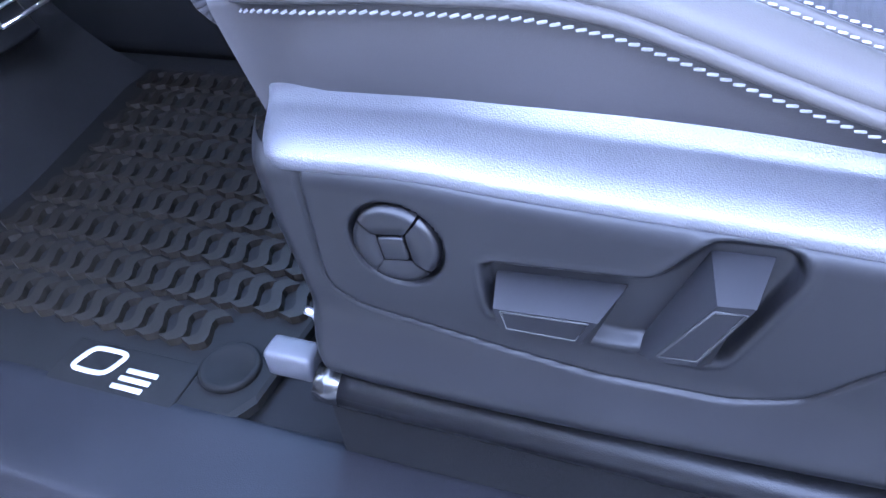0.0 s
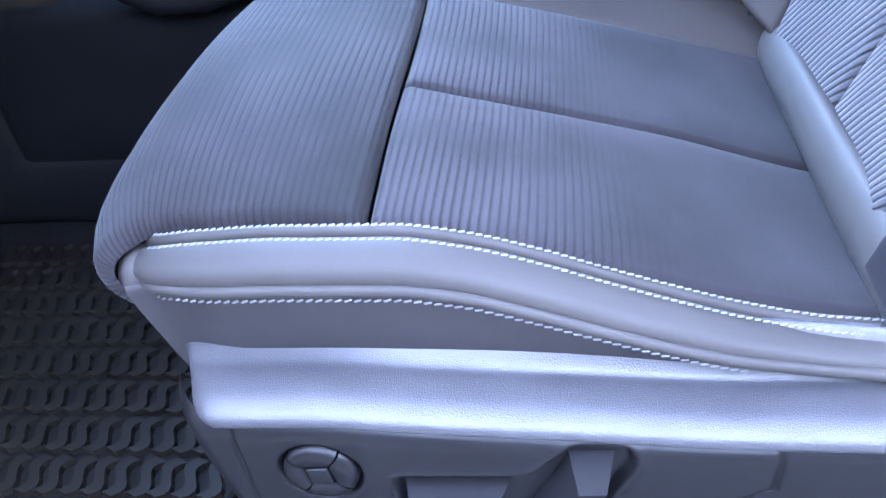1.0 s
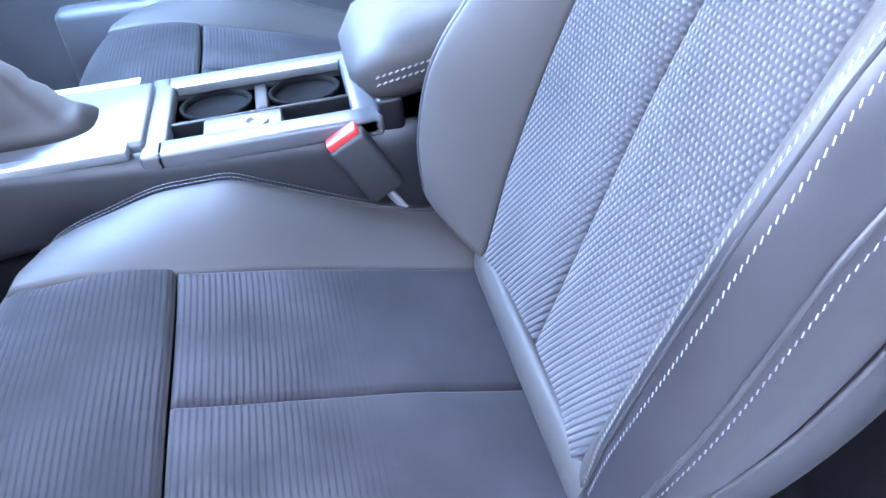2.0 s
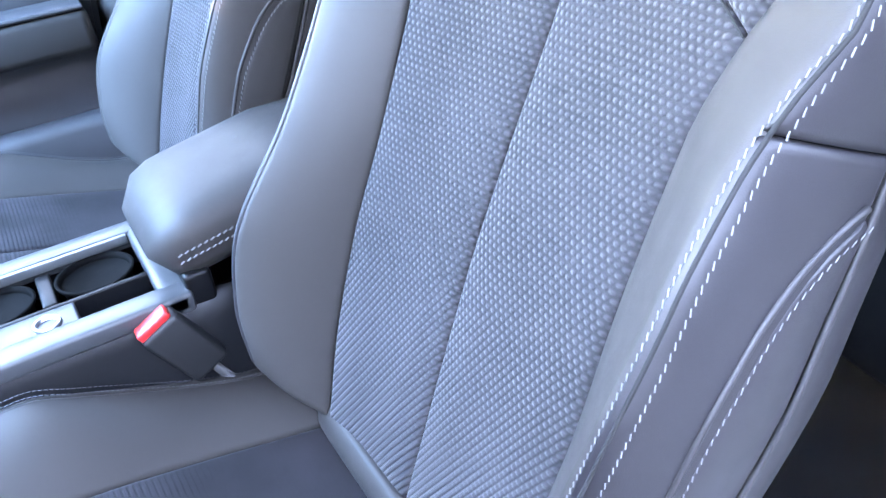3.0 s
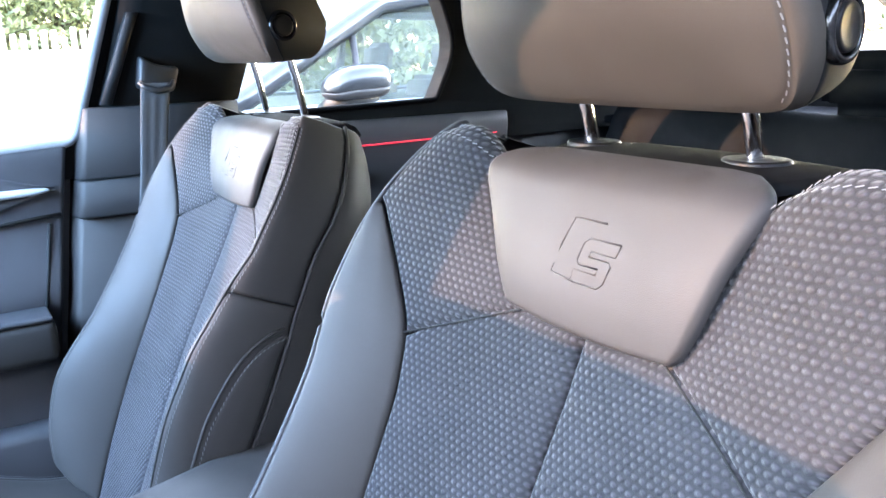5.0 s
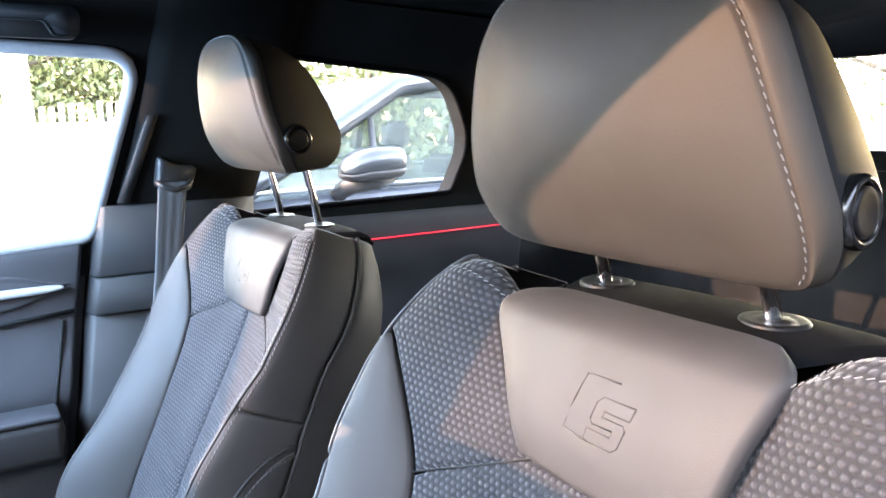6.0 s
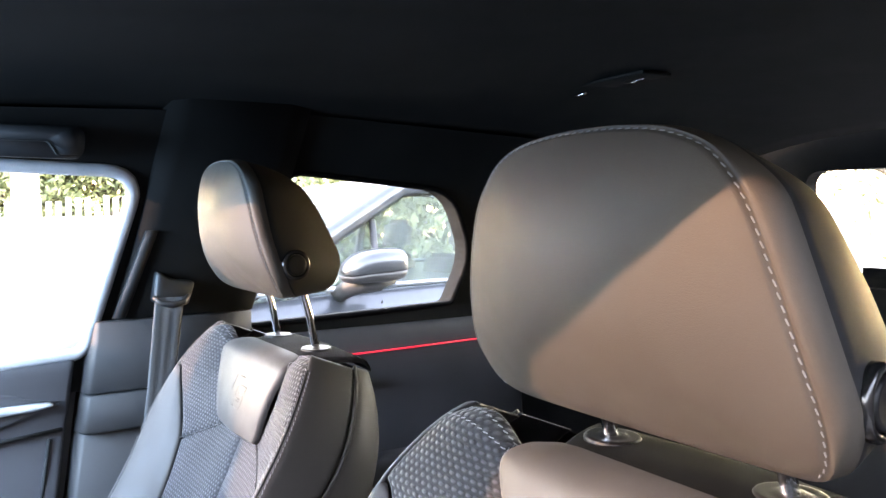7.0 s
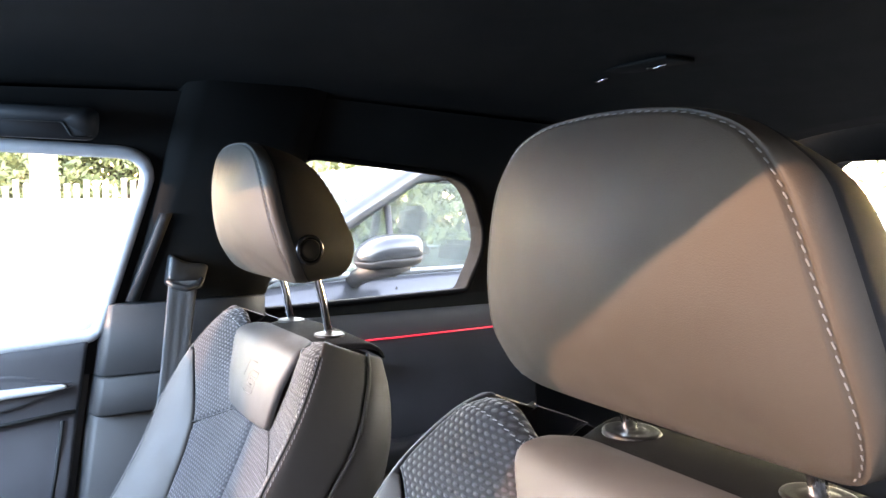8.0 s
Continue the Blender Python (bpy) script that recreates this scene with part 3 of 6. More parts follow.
            part("piping", bm, side_leather, seat)
        for row in (0, 1):
            lane = (lambda v: (0.30, 0.42)[row]) if side > 0 else (lambda v: (0.025, second(v))[row])
            stitches("stitching", lambda t: wing_side(lane(mixed(0.08, 0.97, t)), mixed(0.08, 0.97, t)), seat, 120, lambda t: (-0.75, side * 0.65, 0.3), slant=0.3, width=0.0009, length=0.0046, lift=0.0018 + 0.0014 * row, pitch=0.0060)
        if side > 0:
            stitches("stitching", lambda t: yoke(0.095, mixed(0.08, 0.97, t)), seat, 60, lambda t: (-0.9, 0, 0.35), lift=0.0026, width=0.0011, length=0.0046, pitch=0.0062)
        # double row along the top roll of the shoulder
        stitches("stitching", lambda t: yoke(mixed(0.08, 0.9, t), 0.90), seat, 50, lambda t: (-0.7, 0, 0.7), lift=0.0030, width=0.0010, length=0.0044, pitch=0.0062)
        stitches("stitching", lambda t: yoke(mixed(0.05, 0.9, t), 0.96), seat, 50, lambda t: (-0.7, 0, 0.7), lift=0.0026, width=0.0011, length=0.0046, pitch=0.0062)

    # leather badge panel between the shoulders
    half_l = spline([(0.0, 0.068), (0.06, 0.077), (0.5, 0.109), (0.85, 0.135), (0.94, 0.128), (1.0, 0.108)])
    half_r = spline([(0.0, 0.082), (0.06, 0.090), (0.5, 0.108), (0.85, 0.119), (0.94, 0.113), (1.0, 0.098)])

    def badge(u, v):
        t = 2 * u - 1
        s = mixed(0.519, 0.645, v) - 0.004 * (1 - t * t) * (1 - v)
        d = 0.010 + 0.008 * math.sin(math.pi * min(1, v * 0.9 + 0.1)) - 0.024 * (max(0, v - 0.76) / 0.24) ** 2.2
        return back(s, t * (half_l(v) if t > 0 else half_r(v)), d - 0.010 * (1 - v) ** 1.5)

    plate = panel("headrest_bolster", badge, 30, 26, LEATHER, seat, (-1, 0, 0.9), puff=0.003, depth=0.007, edge=0.007, open_edges="d", label="smooth leather panel with an embossed emblem")
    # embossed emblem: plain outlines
    bm = bmesh.new()
    em = lambda u, v: badge(u - 0.135, v - 0.06) + OUT_BACK * 0.0029
    tube(bm, [em(*q) for q in ((0.56, 0.67), (0.69, 0.67), (0.725, 0.52), (0.76, 0.36), (0.64, 0.34))], 0.0008, 5)
    fold = ((1, 1), (0.12, 1), (0, 0.88), (0, 0.50), (0.1, 0.4), (0.7, 0.4), (0.7, 0.27), (0, 0.27), (0, 0), (0.88, 0), (1, 0.12), (1, 0.5), (0.9, 0.6), (0.3, 0.6), (0.3, 0.73), (1, 0.73), (1, 1))
    tube(bm, [em(0.625 - 0.145 * p + 0.035 * (1 - q), 0.34 + 0.24 * q) for p, q in fold], 0.0007, 5)
    part("emblem", bm, LEATHER, plate, "embossed slanted emblem")

    # top ledge behind the badge panel, coloured near-black as shaded by the headrest
    def ledge(u, v):
        t = 2 * u - 1
        return Vector((mixed(0.258, 0.346, v), t * mixed(0.104, 0.146, v), 0.9015 + 0.003 * math.sin(math.pi * v) - 0.012 * max(0.0, v - 0.88) / 0.12 - 0.004 * t * t))

    panel("top_ledge", ledge, 16, 8, LEDGE, seat, (0.2, 0, 2), puff=0.002, depth=0.006, edge=0.008, open_edges="c")

    # rear shell
    def shell(u, v):
        s = mixed(-0.03, 0.657, v)
        t = 2 * u - 1
        return back(s, t * (outer(1 if t > 0 else -1, s) - 0.030), REAR_D(s) - 0.020 * (1 - t * t) + 0.0)

    panel("rear_shell", shell, 20, 24, SMOOTH_TRIM, seat, (2, 0, 0.5), puff=0.0, depth=0.004, edge=0.01, label="black plastic seat shell")

    # leather strip where back meets cushion
    def strip(u, v):
        a = radians(mixed(-50, 48, v))
        return Vector((0.024 - 0.041 * math.cos(a), mixed(-0.204, 0.166, u), 0.286 + 0.041 * math.sin(a)))

    panel("lower_strip", strip, 16, 10, LEATHER, seat, (-1, 0, 1.0), puff=0.002, depth=0.006, edge=0.008)

    # headrest
    build_headrest(seat, head_lift)

    # frame inside the cushion
    bm = bmesh.new()
    add_box(bm, (-0.20, 0, 0.200), (0.46, 0.42, 0.09))
    part("seat_frame", bm, DARK, seat, smooth=False)
    return seat


def build_headrest(seat, lift):
    """A padded headrest: a face, a band round its edge with a rounded lip, a rear panel, button and two posts."""
    half = [(0.0, 0.9410), (0.060, 0.9412), (0.098, 0.9420), (0.118, 0.9450), (0.1285, 0.9535), (0.1330, 0.968), (0.134, 0.985), (0.1305, 1.005), (0.1245, 1.030), (0.113, 1.067), (0.103, 1.088), (0.086, 1.107), (0.060, 1.1175), (0.030, 1.1215), (0.0, 1.1225)]
    loop = [(-y, z) for y, z in half] + [(y, z) for y, z in reversed(half)][1:-1]
    # the closed edge, evenly spaced
    m = len(loop)
    dense = []
    for i in range(m):
        a, b, c, d = (Vector((*loop[(i + k) % m], 0)) for k in (-1, 0, 1, 2))
        for k in range(12):
            t = k / 12
            dense.append(0.5 * (2 * b + (c - a) * t + (2 * a - 5 * b + 4 * c - d) * t * t + (3 * b - a - 3 * c + d) * t**3))
    total = [0.0]
    for i in range(len(dense)):
        total.append(total[-1] + (dense[(i + 1) % len(dense)] - dense[i]).length)

    def edge(w):
        want = (w % 1.0) * total[-1]
        lo, hi = 0, len(dense)
        while hi - lo > 1:
            mid = (lo + hi) // 2
            lo, hi = (mid, hi) if total[mid] <= want else (lo, mid)
        q = dense[lo].lerp(dense[(lo + 1) % len(dense)], (want - total[lo]) / max(total[lo + 1] - total[lo], 1e-9))
        return q.x, q.y

    def outward(w):
        a, b = edge(w - 0.004), edge(w + 0.004)
        n = Vector((0, -(b[1] - a[1]), b[0] - a[0])).normalized()
        y, z = edge(w)
        return n if n.dot(Vector((0, y, z - 1.03))) > 0 else -n

    seam_x = spline([(0.941, 0.234), (0.948, 0.226), (0.957, 0.219), (0.968, 0.213), (0.985, 0.205), (1.005, 0.199), (1.03, 0.194), (1.07, 0.190), (1.1225, 0.188)])
    rear_x = spline([(0.941, 0.296), (0.963, 0.309), (0.986, 0.313), (1.02, 0.303), (1.05, 0.292), (1.088, 0.273), (1.1225, 0.240)])
    mid_y, N = -0.006, 128
    place = lambda x, y, z: Vector((x, mid_y + y, z + lift))

    def rear_edge(w):
        y, z = edge(w)
        zz = 1.03 + (z - 1.03) * (0.90 if z > 1.03 else 0.96)
        return rear_x(z), y * (1 - 0.17 * smoothstep(0.0, 0.10, abs(y))), zz

    def lip(w):
        """How far the lip rolls out past the seam: full at the sides, little over the top and along the foot."""
        return (1 - 0.9 * smoothstep(1.075, 1.112, edge(w)[1])) * smoothstep(0.941, 0.985, edge(w)[1])

    def face(r, w):
        y, z = edge(w)
        if r > 1.0:
            a = (r - 1.0) * math.pi / 2
            return place(seam_x(z) + 0.0012 + 0.015 * (1 - math.cos(a)), y, z) + outward(w) * (0.0092 * lip(w) * math.sin(a))
        y, z = y * r, 1.035 + (z - 1.035) * r
        crease = 0.0016 * smoothstep(0.943, 0.960, z) * math.exp(-(((r - 0.985) / 0.010) ** 2))
        return place(seam_x(z) - 0.022 * (1 - r**2.1) + 0.0012 * smoothstep(0.96, 1.0, r) + crease, y, z)

    bm = bmesh.new()
    rs = [0.02] + [0.06 + 0.84 * i / 16 for i in range(17)] + [0.93, 0.955, 0.965, 0.975, 0.985, 0.995, 1.0, 1.08, 1.2, 1.35, 1.5, 1.65, 1.8, 1.92, 2.0]
    vr = loft(bm, [[face(r, k / N) for k in range(N)] for r in rs], caps=False)
    bm.faces.new(vr[0])
    head = part("headrest", bm, HEAD_LEATHER, seat, "smooth taupe leather headrest with white stitching")

    def band(u, w):
        n = outward(w)
        q = face(2.0, w) + Vector((0.0008, 0, 0)) - n * 0.0012 * (1 - min(u / 0.05, 1.0))
        return q.lerp(place(*rear_edge(w)), u) + n * 0.0060 * lip(w) * math.sin(math.pi * u)

    bm = bmesh.new()
    loft(bm, [[band(u, k / N) for k in range(N)] for u in [0, 0.02, 0.05, 0.1, 0.2, 0.3, 0.4, 0.5, 0.6, 0.7, 0.8, 0.9, 0.96, 1.0]], caps=False)
    part("gusset", bm, SHADED_GUSSET, head, "leather band round the headrest, coloured dark as in shade")

    def rear(r, w):
        x, y, z = rear_edge(w)
        return place(x + 0.012 * (1 - r**2), y * r, 1.03 + (z - 1.03) * r)

    bm = bmesh.new()
    vr = loft(bm, [[rear(r, k / N) for k in range(0, N, 2)] for r in (0.02, 0.2, 0.4, 0.6, 0.8, 0.92, 1.0)], caps=False)
    bm.faces.new(vr[0])
    part("rear_panel", bm, SIDE_LEATHER, head)
    # seam stitched along both sides and over the top
    w0 = [w / 400 for w in range(400) if edge(w / 400)[1] > 0.948]
    stitches("stitching", lambda t: face(0.980, mixed(w0[0], w0[-1], t)) + Vector((-0.0004, 0, 0)), head, 300, lambda t: Vector((-1, 0, 0)) + outward(mixed(w0[0], w0[-1], t)) * 0.5, lift=0.0002, pitch=0.0060, width=0.0009, length=0.0036, slant=0.15)

    # release button in a raised ring
    c = place(0.240, -0.1412, 0.9865)
    out = Vector((0.10, -1, 0.02)).normalized()
    a = Vector((0, 0, 1)).cross(out).normalized()
    b = out.cross(a)
    disc = lambda rows: [[c + a * math.cos(6.28318 * k / 32) * r + b * math.sin(6.28318 * k / 32) * r + out * h for k in range(32)] for r, h in rows]
    bm = bmesh.new()
    loft(bm, disc(((0.0190, -0.012), (0.0190, 0.0005), (0.0180, 0.0025), (0.0160, 0.0032), (0.0143, 0.0024), (0.0138, -0.002), (0.0138, -0.012))))
    ring = part("button_ring", bm, GLOSS_BLACK, head, "raised glossy black ring")
    bm = bmesh.new()
    loft(bm, disc(((0.0130, -0.010), (0.0130, 0.0022), (0.0120, 0.0034), (0.0095, 0.0030), (0.0003, 0.0024))))
    part("release_button", bm, SMOOTH_TRIM, head, "round black release button")
    for side in (1, -1):
        foot = Vector((0.299, side * 0.074 + 0.010, 0.9040))
        top = place(0.277, side * 0.074 + 0.010 - mid_y, 0.960)
        bm = bmesh.new()
        tube(bm, [foot - UP_BACK * 0.015, foot, foot.lerp(top, 0.5) + Vector((0.002, 0, 0)), top, top + Vector((0, 0, 0.02))], 0.0055, 14)
        part("post", bm, CHROME, seat, "chrome headrest post")
        bm = bmesh.new()
        loft(bm, [[foot + Vector((math.cos(6.28318 * k / 32) * r * 0.9, math.sin(6.28318 * k / 32) * r, h)) for k in range(32)] for r, h in ((0.0225, -0.006), (0.0228, 0.0012), (0.0218, 0.0026), (0.0195, 0.0030), (0.0150, 0.0024), (0.0110, 0.0028), (0.0085, 0.0036), (0.0056, 0.0036))])
        part("post_collar", bm, SMOOTH_TRIM, seat, "round black plastic collar")


# driver's sides get darker leathers than the passenger's, shade put into the colour
driver_seat = build_seat(0.0, SIDE_LEATHER, SHADED_LEATHER)
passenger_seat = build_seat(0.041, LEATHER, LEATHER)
passenger_seat.location.y = 0.716
passenger_seat.location.z -= 0.014
def rounded(points, radius, n=6):
    """A closed outline with rounded corners."""
    out = []
    m = len(points)
    for i in range(m):
        a, b, c = Vector(points[i - 1]), Vector(points[i]), Vector(points[(i + 1) % m])
        r = radius[i] if isinstance(radius, (list, tuple)) else radius
        p0 = b + (a - b).normalized() * min(r, (a - b).length * 0.45)
        p1 = b + (c - b).normalized() * min(r, (c - b).length * 0.45)
        for k in range(n + 1):
            t = k / n
            out.append(p0 * (1 - t) ** 2 + b * 2 * t * (1 - t) + p1 * t * t)
    return out



# ---- driver's seat side trim and controls ----
def segment_distance(px, pz, a, b):
    ax, az = a
    bx, bz = b
    t = max(0, min(1, ((px - ax) * (bx - ax) + (pz - az) * (bz - az)) / ((bx - ax) ** 2 + (bz - az) ** 2)))
    return math.hypot(px - ax - t * (bx - ax), pz - az - t * (bz - az))


LEDGE_Z = spline([(-0.45, 0.272), (-0.36, 0.277), (-0.29, 0.281), (-0.20, 0.287), (-0.10, 0.291), (0.0, 0.284), (0.14, 0.282)])
SHOULDER_Z = spline([(-0.43, 0.267), (-0.35, 0.269), (-0.29, 0.265), (-0.2, 0.261), (-0.1, 0.256), (0.14, 0.256)])
KNOB = (-0.354, 0.222)
RECESS = rounded([(-0.310, 0.221), (-0.306, 0.184), (-0.236, 0.179), (-0.228, 0.181), (-0.222, 0.178), (-0.190, 0.178), (-0.162, 0.240), (-0.166, 0.2515), (-0.203, 0.2525), (-0.225, 0.226)], 0.008, 2)
PLATE_LOW = spline([(-0.41, 0.190), (-0.396, 0.178), (-0.383, 0.171), (-0.342, 0.165), (-0.297, 0.159), (-0.236, 0.154), (-0.194, 0.154), (-0.156, 0.161), (-0.124, 0.189), (-0.09, 0.215)])


def plate_edge(x, z):
    """How far inside the smooth control plate a place lies."""
    left = -0.405 + max(0, 0.200 - z) ** 2 * 12.0
    return min(x - left, z - PLATE_LOW(x), SHOULDER_Z(x) - 0.005 - z, -0.085 - x)


def face_depth(x, z):
    """The side face: plate edge line, knob ring and lever recess."""
    e = plate_edge(x, z)
    d = 0.0020 * smoothstep(-0.0005, 0.0015, e) - 0.0036 * math.exp(-((e / 0.0016) ** 2))
    k = math.hypot(x - KNOB[0], z - KNOB[1])
    d -= 0.007 * smoothstep(0.0272, 0.0250, k)
    if -0.325 < x < -0.148 and 0.165 < z < 0.265:
        r, inside = 1.0, False
        for i, b in enumerate(RECESS):
            a = RECESS[i - 1]
            r = min(r, segment_distance(x, z, a, b))
            if (a[1] > z) != (b[1] > z) and x < a[0] + (z - a[1]) / (b[1] - a[1]) * (b[0] - a[0]):
                inside = not inside
        r = -r if inside else r
        d -= 0.0075 * smoothstep(0.0006, -0.0050, r) - 0.0008 * math.exp(-(((r - 0.0020) / 0.0016) ** 2))
    return d


def build_valance(seat):
    def ledge_band(u, v):
        x = mixed(-0.453, 0.16, v)
        z0, z1 = LEDGE_Z(x), SHOULDER_Z(x)
        y = spline([(0, -0.212), (0.38, -0.236), (0.90, -0.270), (1.0, -0.2755)])(u)
        z = mixed(z0, z1, smoothstep(0, 0.38, u)) + spline([(0, 0.003), (0.33, 0.0058), (0.45, 0.0060), (0.70, 0.0045), (0.90, 0.0), (1.0, -0.006)])(u)
        xx = x + 0.022 * u * max(0.0, 1 - v * 6)
        end = max(0.0, 1 - v * 26) ** 2
        return (xx, y + 0.014 * end * u, z - 0.006 * end * (0.3 + u))

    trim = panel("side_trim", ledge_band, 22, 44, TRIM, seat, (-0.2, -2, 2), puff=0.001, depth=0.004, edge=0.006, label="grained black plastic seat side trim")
    # the side face, a fine grid with recesses
    bm = bmesh.new()
    nx, nz = 320, 110
    grid = []
    low = spline([(-0.434, 0.140), (-0.426, 0.122), (-0.41, 0.104), (-0.375, 0.102), (-0.28, 0.103), (-0.18, 0.106), (0.16, 0.115)])
    for j in range(nz + 1):
        row = []
        for i in range(nx + 1):
            x = mixed(-0.434, 0.16, (i / nx) ** 1.25)
            top, bot = SHOULDER_Z(x) - 0.002, low(x)
            t = j / nz
            z = mixed(bot, top, t)
            curl = 0.026 * max(0, 1 - t / 0.18) ** 2 + 0.010 * max(0, (t - 0.9) / 0.1) ** 2
            front = 0.030 * max(0, (-0.412 - x) / 0.022) ** 2
            xs = x - 0.016 * smoothstep(0.15, 0.25, z) * max(0.0, 1 - (x + 0.434) / 0.05)
            y = -0.276 - face_depth(xs, z) + curl + front + 0.006 * (x + 0.2) ** 2 * 10 - 0.020 * smoothstep(0.170, 0.108, z) ** 1.3
            row.append(bm.verts.new((xs, y, z)))
        grid.append(row)
    for j in range(nz):
        for i in range(nx):
            bm.faces.new((grid[j][i], grid[j][i + 1], grid[j + 1][i + 1], grid[j + 1][i]))
    # near-black against the top band, so the upright face's shade is in the colour
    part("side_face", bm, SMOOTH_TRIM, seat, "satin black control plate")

    # round four-way switch
    for k in range(4):
        bm = bmesh.new()
        ring_pts = []
        for r, h in ((0.0105, 0.0035), (0.0125, 0.0046), (0.020, 0.0040), (0.0232, 0.0028), (0.0242, -0.003)):
            row = []
            for i in range(13):
                a = radians(45 + 90 * k - 43 + 86 * i / 12 - 45 + 8)
                sq = 1.0
                if r < 0.013:
                    m = (a - radians(90 * k + 8)) 
                    sq = 0.80 / max(math.cos(m), 0.7)
                row.append(Vector((KNOB[0] + math.cos(a) * r * sq, -0.276 - h + 0.001, KNOB[1] + math.sin(a) * r * sq)))
            ring_pts.append(row)
        loft(bm, ring_pts, closed=False, caps=False)
        part("switch_segment", bm, SMOOTH_TRIM, seat)
    box_part("switch_centre", (KNOB[0], -0.2772, KNOB[1]), (0.0145, 0.006, 0.0145), SMOOTH_TRIM, seat, 0.0015, turn=Matrix.Rotation(radians(-8), 3, "Y"))

    # two lever switches: tapered blocks with a framed face
    def lever(points_in, points_out, out):
        bm = bmesh.new()
        rings = [[Vector((x, -0.260, z)) for x, z in points_in], [Vector((x, -0.276 - out * (-0.25 if k < 2 else 0.45), z)) for k, (x, z) in enumerate(points_in)], [Vector((x, -0.276 - out * (1.0 if k < 2 else 0.80), z)) for k, (x, z) in enumerate(points_out)]]
        loft(bm, rings)
        bmesh.ops.bevel(bm, geom=[e for e in bm.edges if e.calc_face_angle(0) > 0.3], offset=0.0024, segments=3, affect="EDGES")
        body = part("lever_switch", bm, SWITCH, seat, "tapered black switch")
        body.data.set_sharp_from_angle(angle=radians(28))
        cx, cz = sum(p[0] for p in points_out) / len(points_out), sum(p[1] for p in points_out) / len(points_out)
        bm = bmesh.new()
        tube(bm, [(cx + (x - cx) * 0.84, -0.276 - out * (0.9 + 0.1 * (z - cz) / abs(z - cz) * 0.82) - 0.0001, cz + (z - cz) * 0.82) for x, z in list(points_out) + [points_out[0]]], 0.0007, 5)
        part("face_line", bm, GROOVE, body)

    lever([(-0.302, 0.210), (-0.237, 0.214), (-0.252, 0.183), (-0.299, 0.182)], [(-0.2985, 0.2035), (-0.247, 0.2055), (-0.2555, 0.1865), (-0.297, 0.1865)], 0.015)
    lever([(-0.202, 0.242), (-0.176, 0.243), (-0.195, 0.185), (-0.228, 0.183)], [(-0.1965, 0.2315), (-0.181, 0.2330), (-0.2015, 0.1880), (-0.2225, 0.1865)], 0.018)
    # rear end of the trim under the backrest hinge
    bm = bmesh.new()
    loft(bm, [[Vector((x, y, z)) for x, z in ((0.02, 0.22), (0.16, 0.22), (0.18, 0.29), (0.10, 0.315), (0.03, 0.29))] for y in (-0.262, -0.235)])
    bmesh.ops.bevel(bm, geom=bm.edges[:], offset=0.008, segments=3, affect="EDGES")
    part("hinge_cover", bm, TRIM, seat, "black plastic hinge cover")


build_valance(driver_seat)


def hinge(seat, y):
    """The small rounded cover over the backrest hinge, inboard."""
    bm = bmesh.new()
    loft(bm, [[Vector((x, yy, z)) for x, z in rounded([(-0.035, 0.262), (0.075, 0.262), (0.090, 0.345), (0.045, 0.372), (0.0, 0.340)], 0.02, 4)] for yy in (y, y + 0.006, y + 0.020)])
    bmesh.ops.bevel(bm, geom=[e for e in bm.edges if e.is_manifold and e.calc_face_angle() > 0.6], offset=0.005, segments=3, affect="EDGES")
    part("hinge_cover", bm, SMOOTH_TRIM, seat, "small grey plastic hinge cover")


hinge(driver_seat, 0.205)

# seat rails
BLACK_STEEL = grained("black_steel", (0.0025, 0.0025, 0.003), (0.005, 0.005, 0.0055), 0.38, grain=700, specular=0.16)


def build_rail(y, x0=-0.470):
    rail = thing("seat_rail", (x0, y, 0.03), "black steel seat rail with a grey end cap", "seat rail", "seat rails")
    bm = bmesh.new()
    tube(bm, [(x0 + 0.042, y, 0.090), (0.0, y, 0.084), (0.30, y, 0.078)], 0.016, 14, 0.9)
    part("runner", bm, BLACK_STEEL, rail)
    box_part("end_cap", (x0 + 0.020, y + 0.004, 0.100), (0.036, 0.020, 0.022), GREY_CAP, rail, 0.004, "light grey end cap")
    box_part("foot", (x0 + 0.40, y + 0.014, 0.036), (0.72, 0.030, 0.07), CARPET, rail, 0.004)
    bm = bmesh.new()
    tube(bm, [(x0 + 0.044, y + 0.010, 0.10), (x0 + 0.043, y + 0.012, 0.122), (x0 + 0.041, y + 0.012, 0.138), (x0 + 0.036, y + 0.010, 0.143)], 0.003, 8)
    part("hook", bm, STEEL, rail, "small steel hook")
    bm = bmesh.new()
    tube(bm, [(x0 + 0.042, y - 0.004, 0.094), (x0 + 0.058, y - 0.003, 0.092)], 0.0145, 10)
    part("screw", bm, GLOSS_BLACK, rail)


GREY_CAP = grained("grey_cap", (0.024, 0.024, 0.027), (0.036, 0.036, 0.040), 0.45, specular=0.3)
build_rail(-0.272)
build_rail(0.235)
build_rail(0.505)
build_rail(0.975)

# ---- floor, sill, mat ----
def sheet(name, f, nu, nv, material, label, category, kind="structure", parent=None):
    bm = bmesh.new()
    g = [[bm.verts.new(f(i / nu, j / nv)) for i in range(nu + 1)] for j in range(nv + 1)]
    for j in range(nv):
        for i in range(nu):
            bm.faces.new((g[j][i], g[j][i + 1], g[j + 1][i + 1], g[j + 1][i]))
    return tagged(part(name, bm, material, parent), label, category, kind=kind)


def slab(name, centre, size, material, label="", category="", kind="structure", bevel=0.006):
    ob = box_part(name, centre, size, material, None, bevel)
    return tagged(ob, label, category, kind=kind) if label else ob


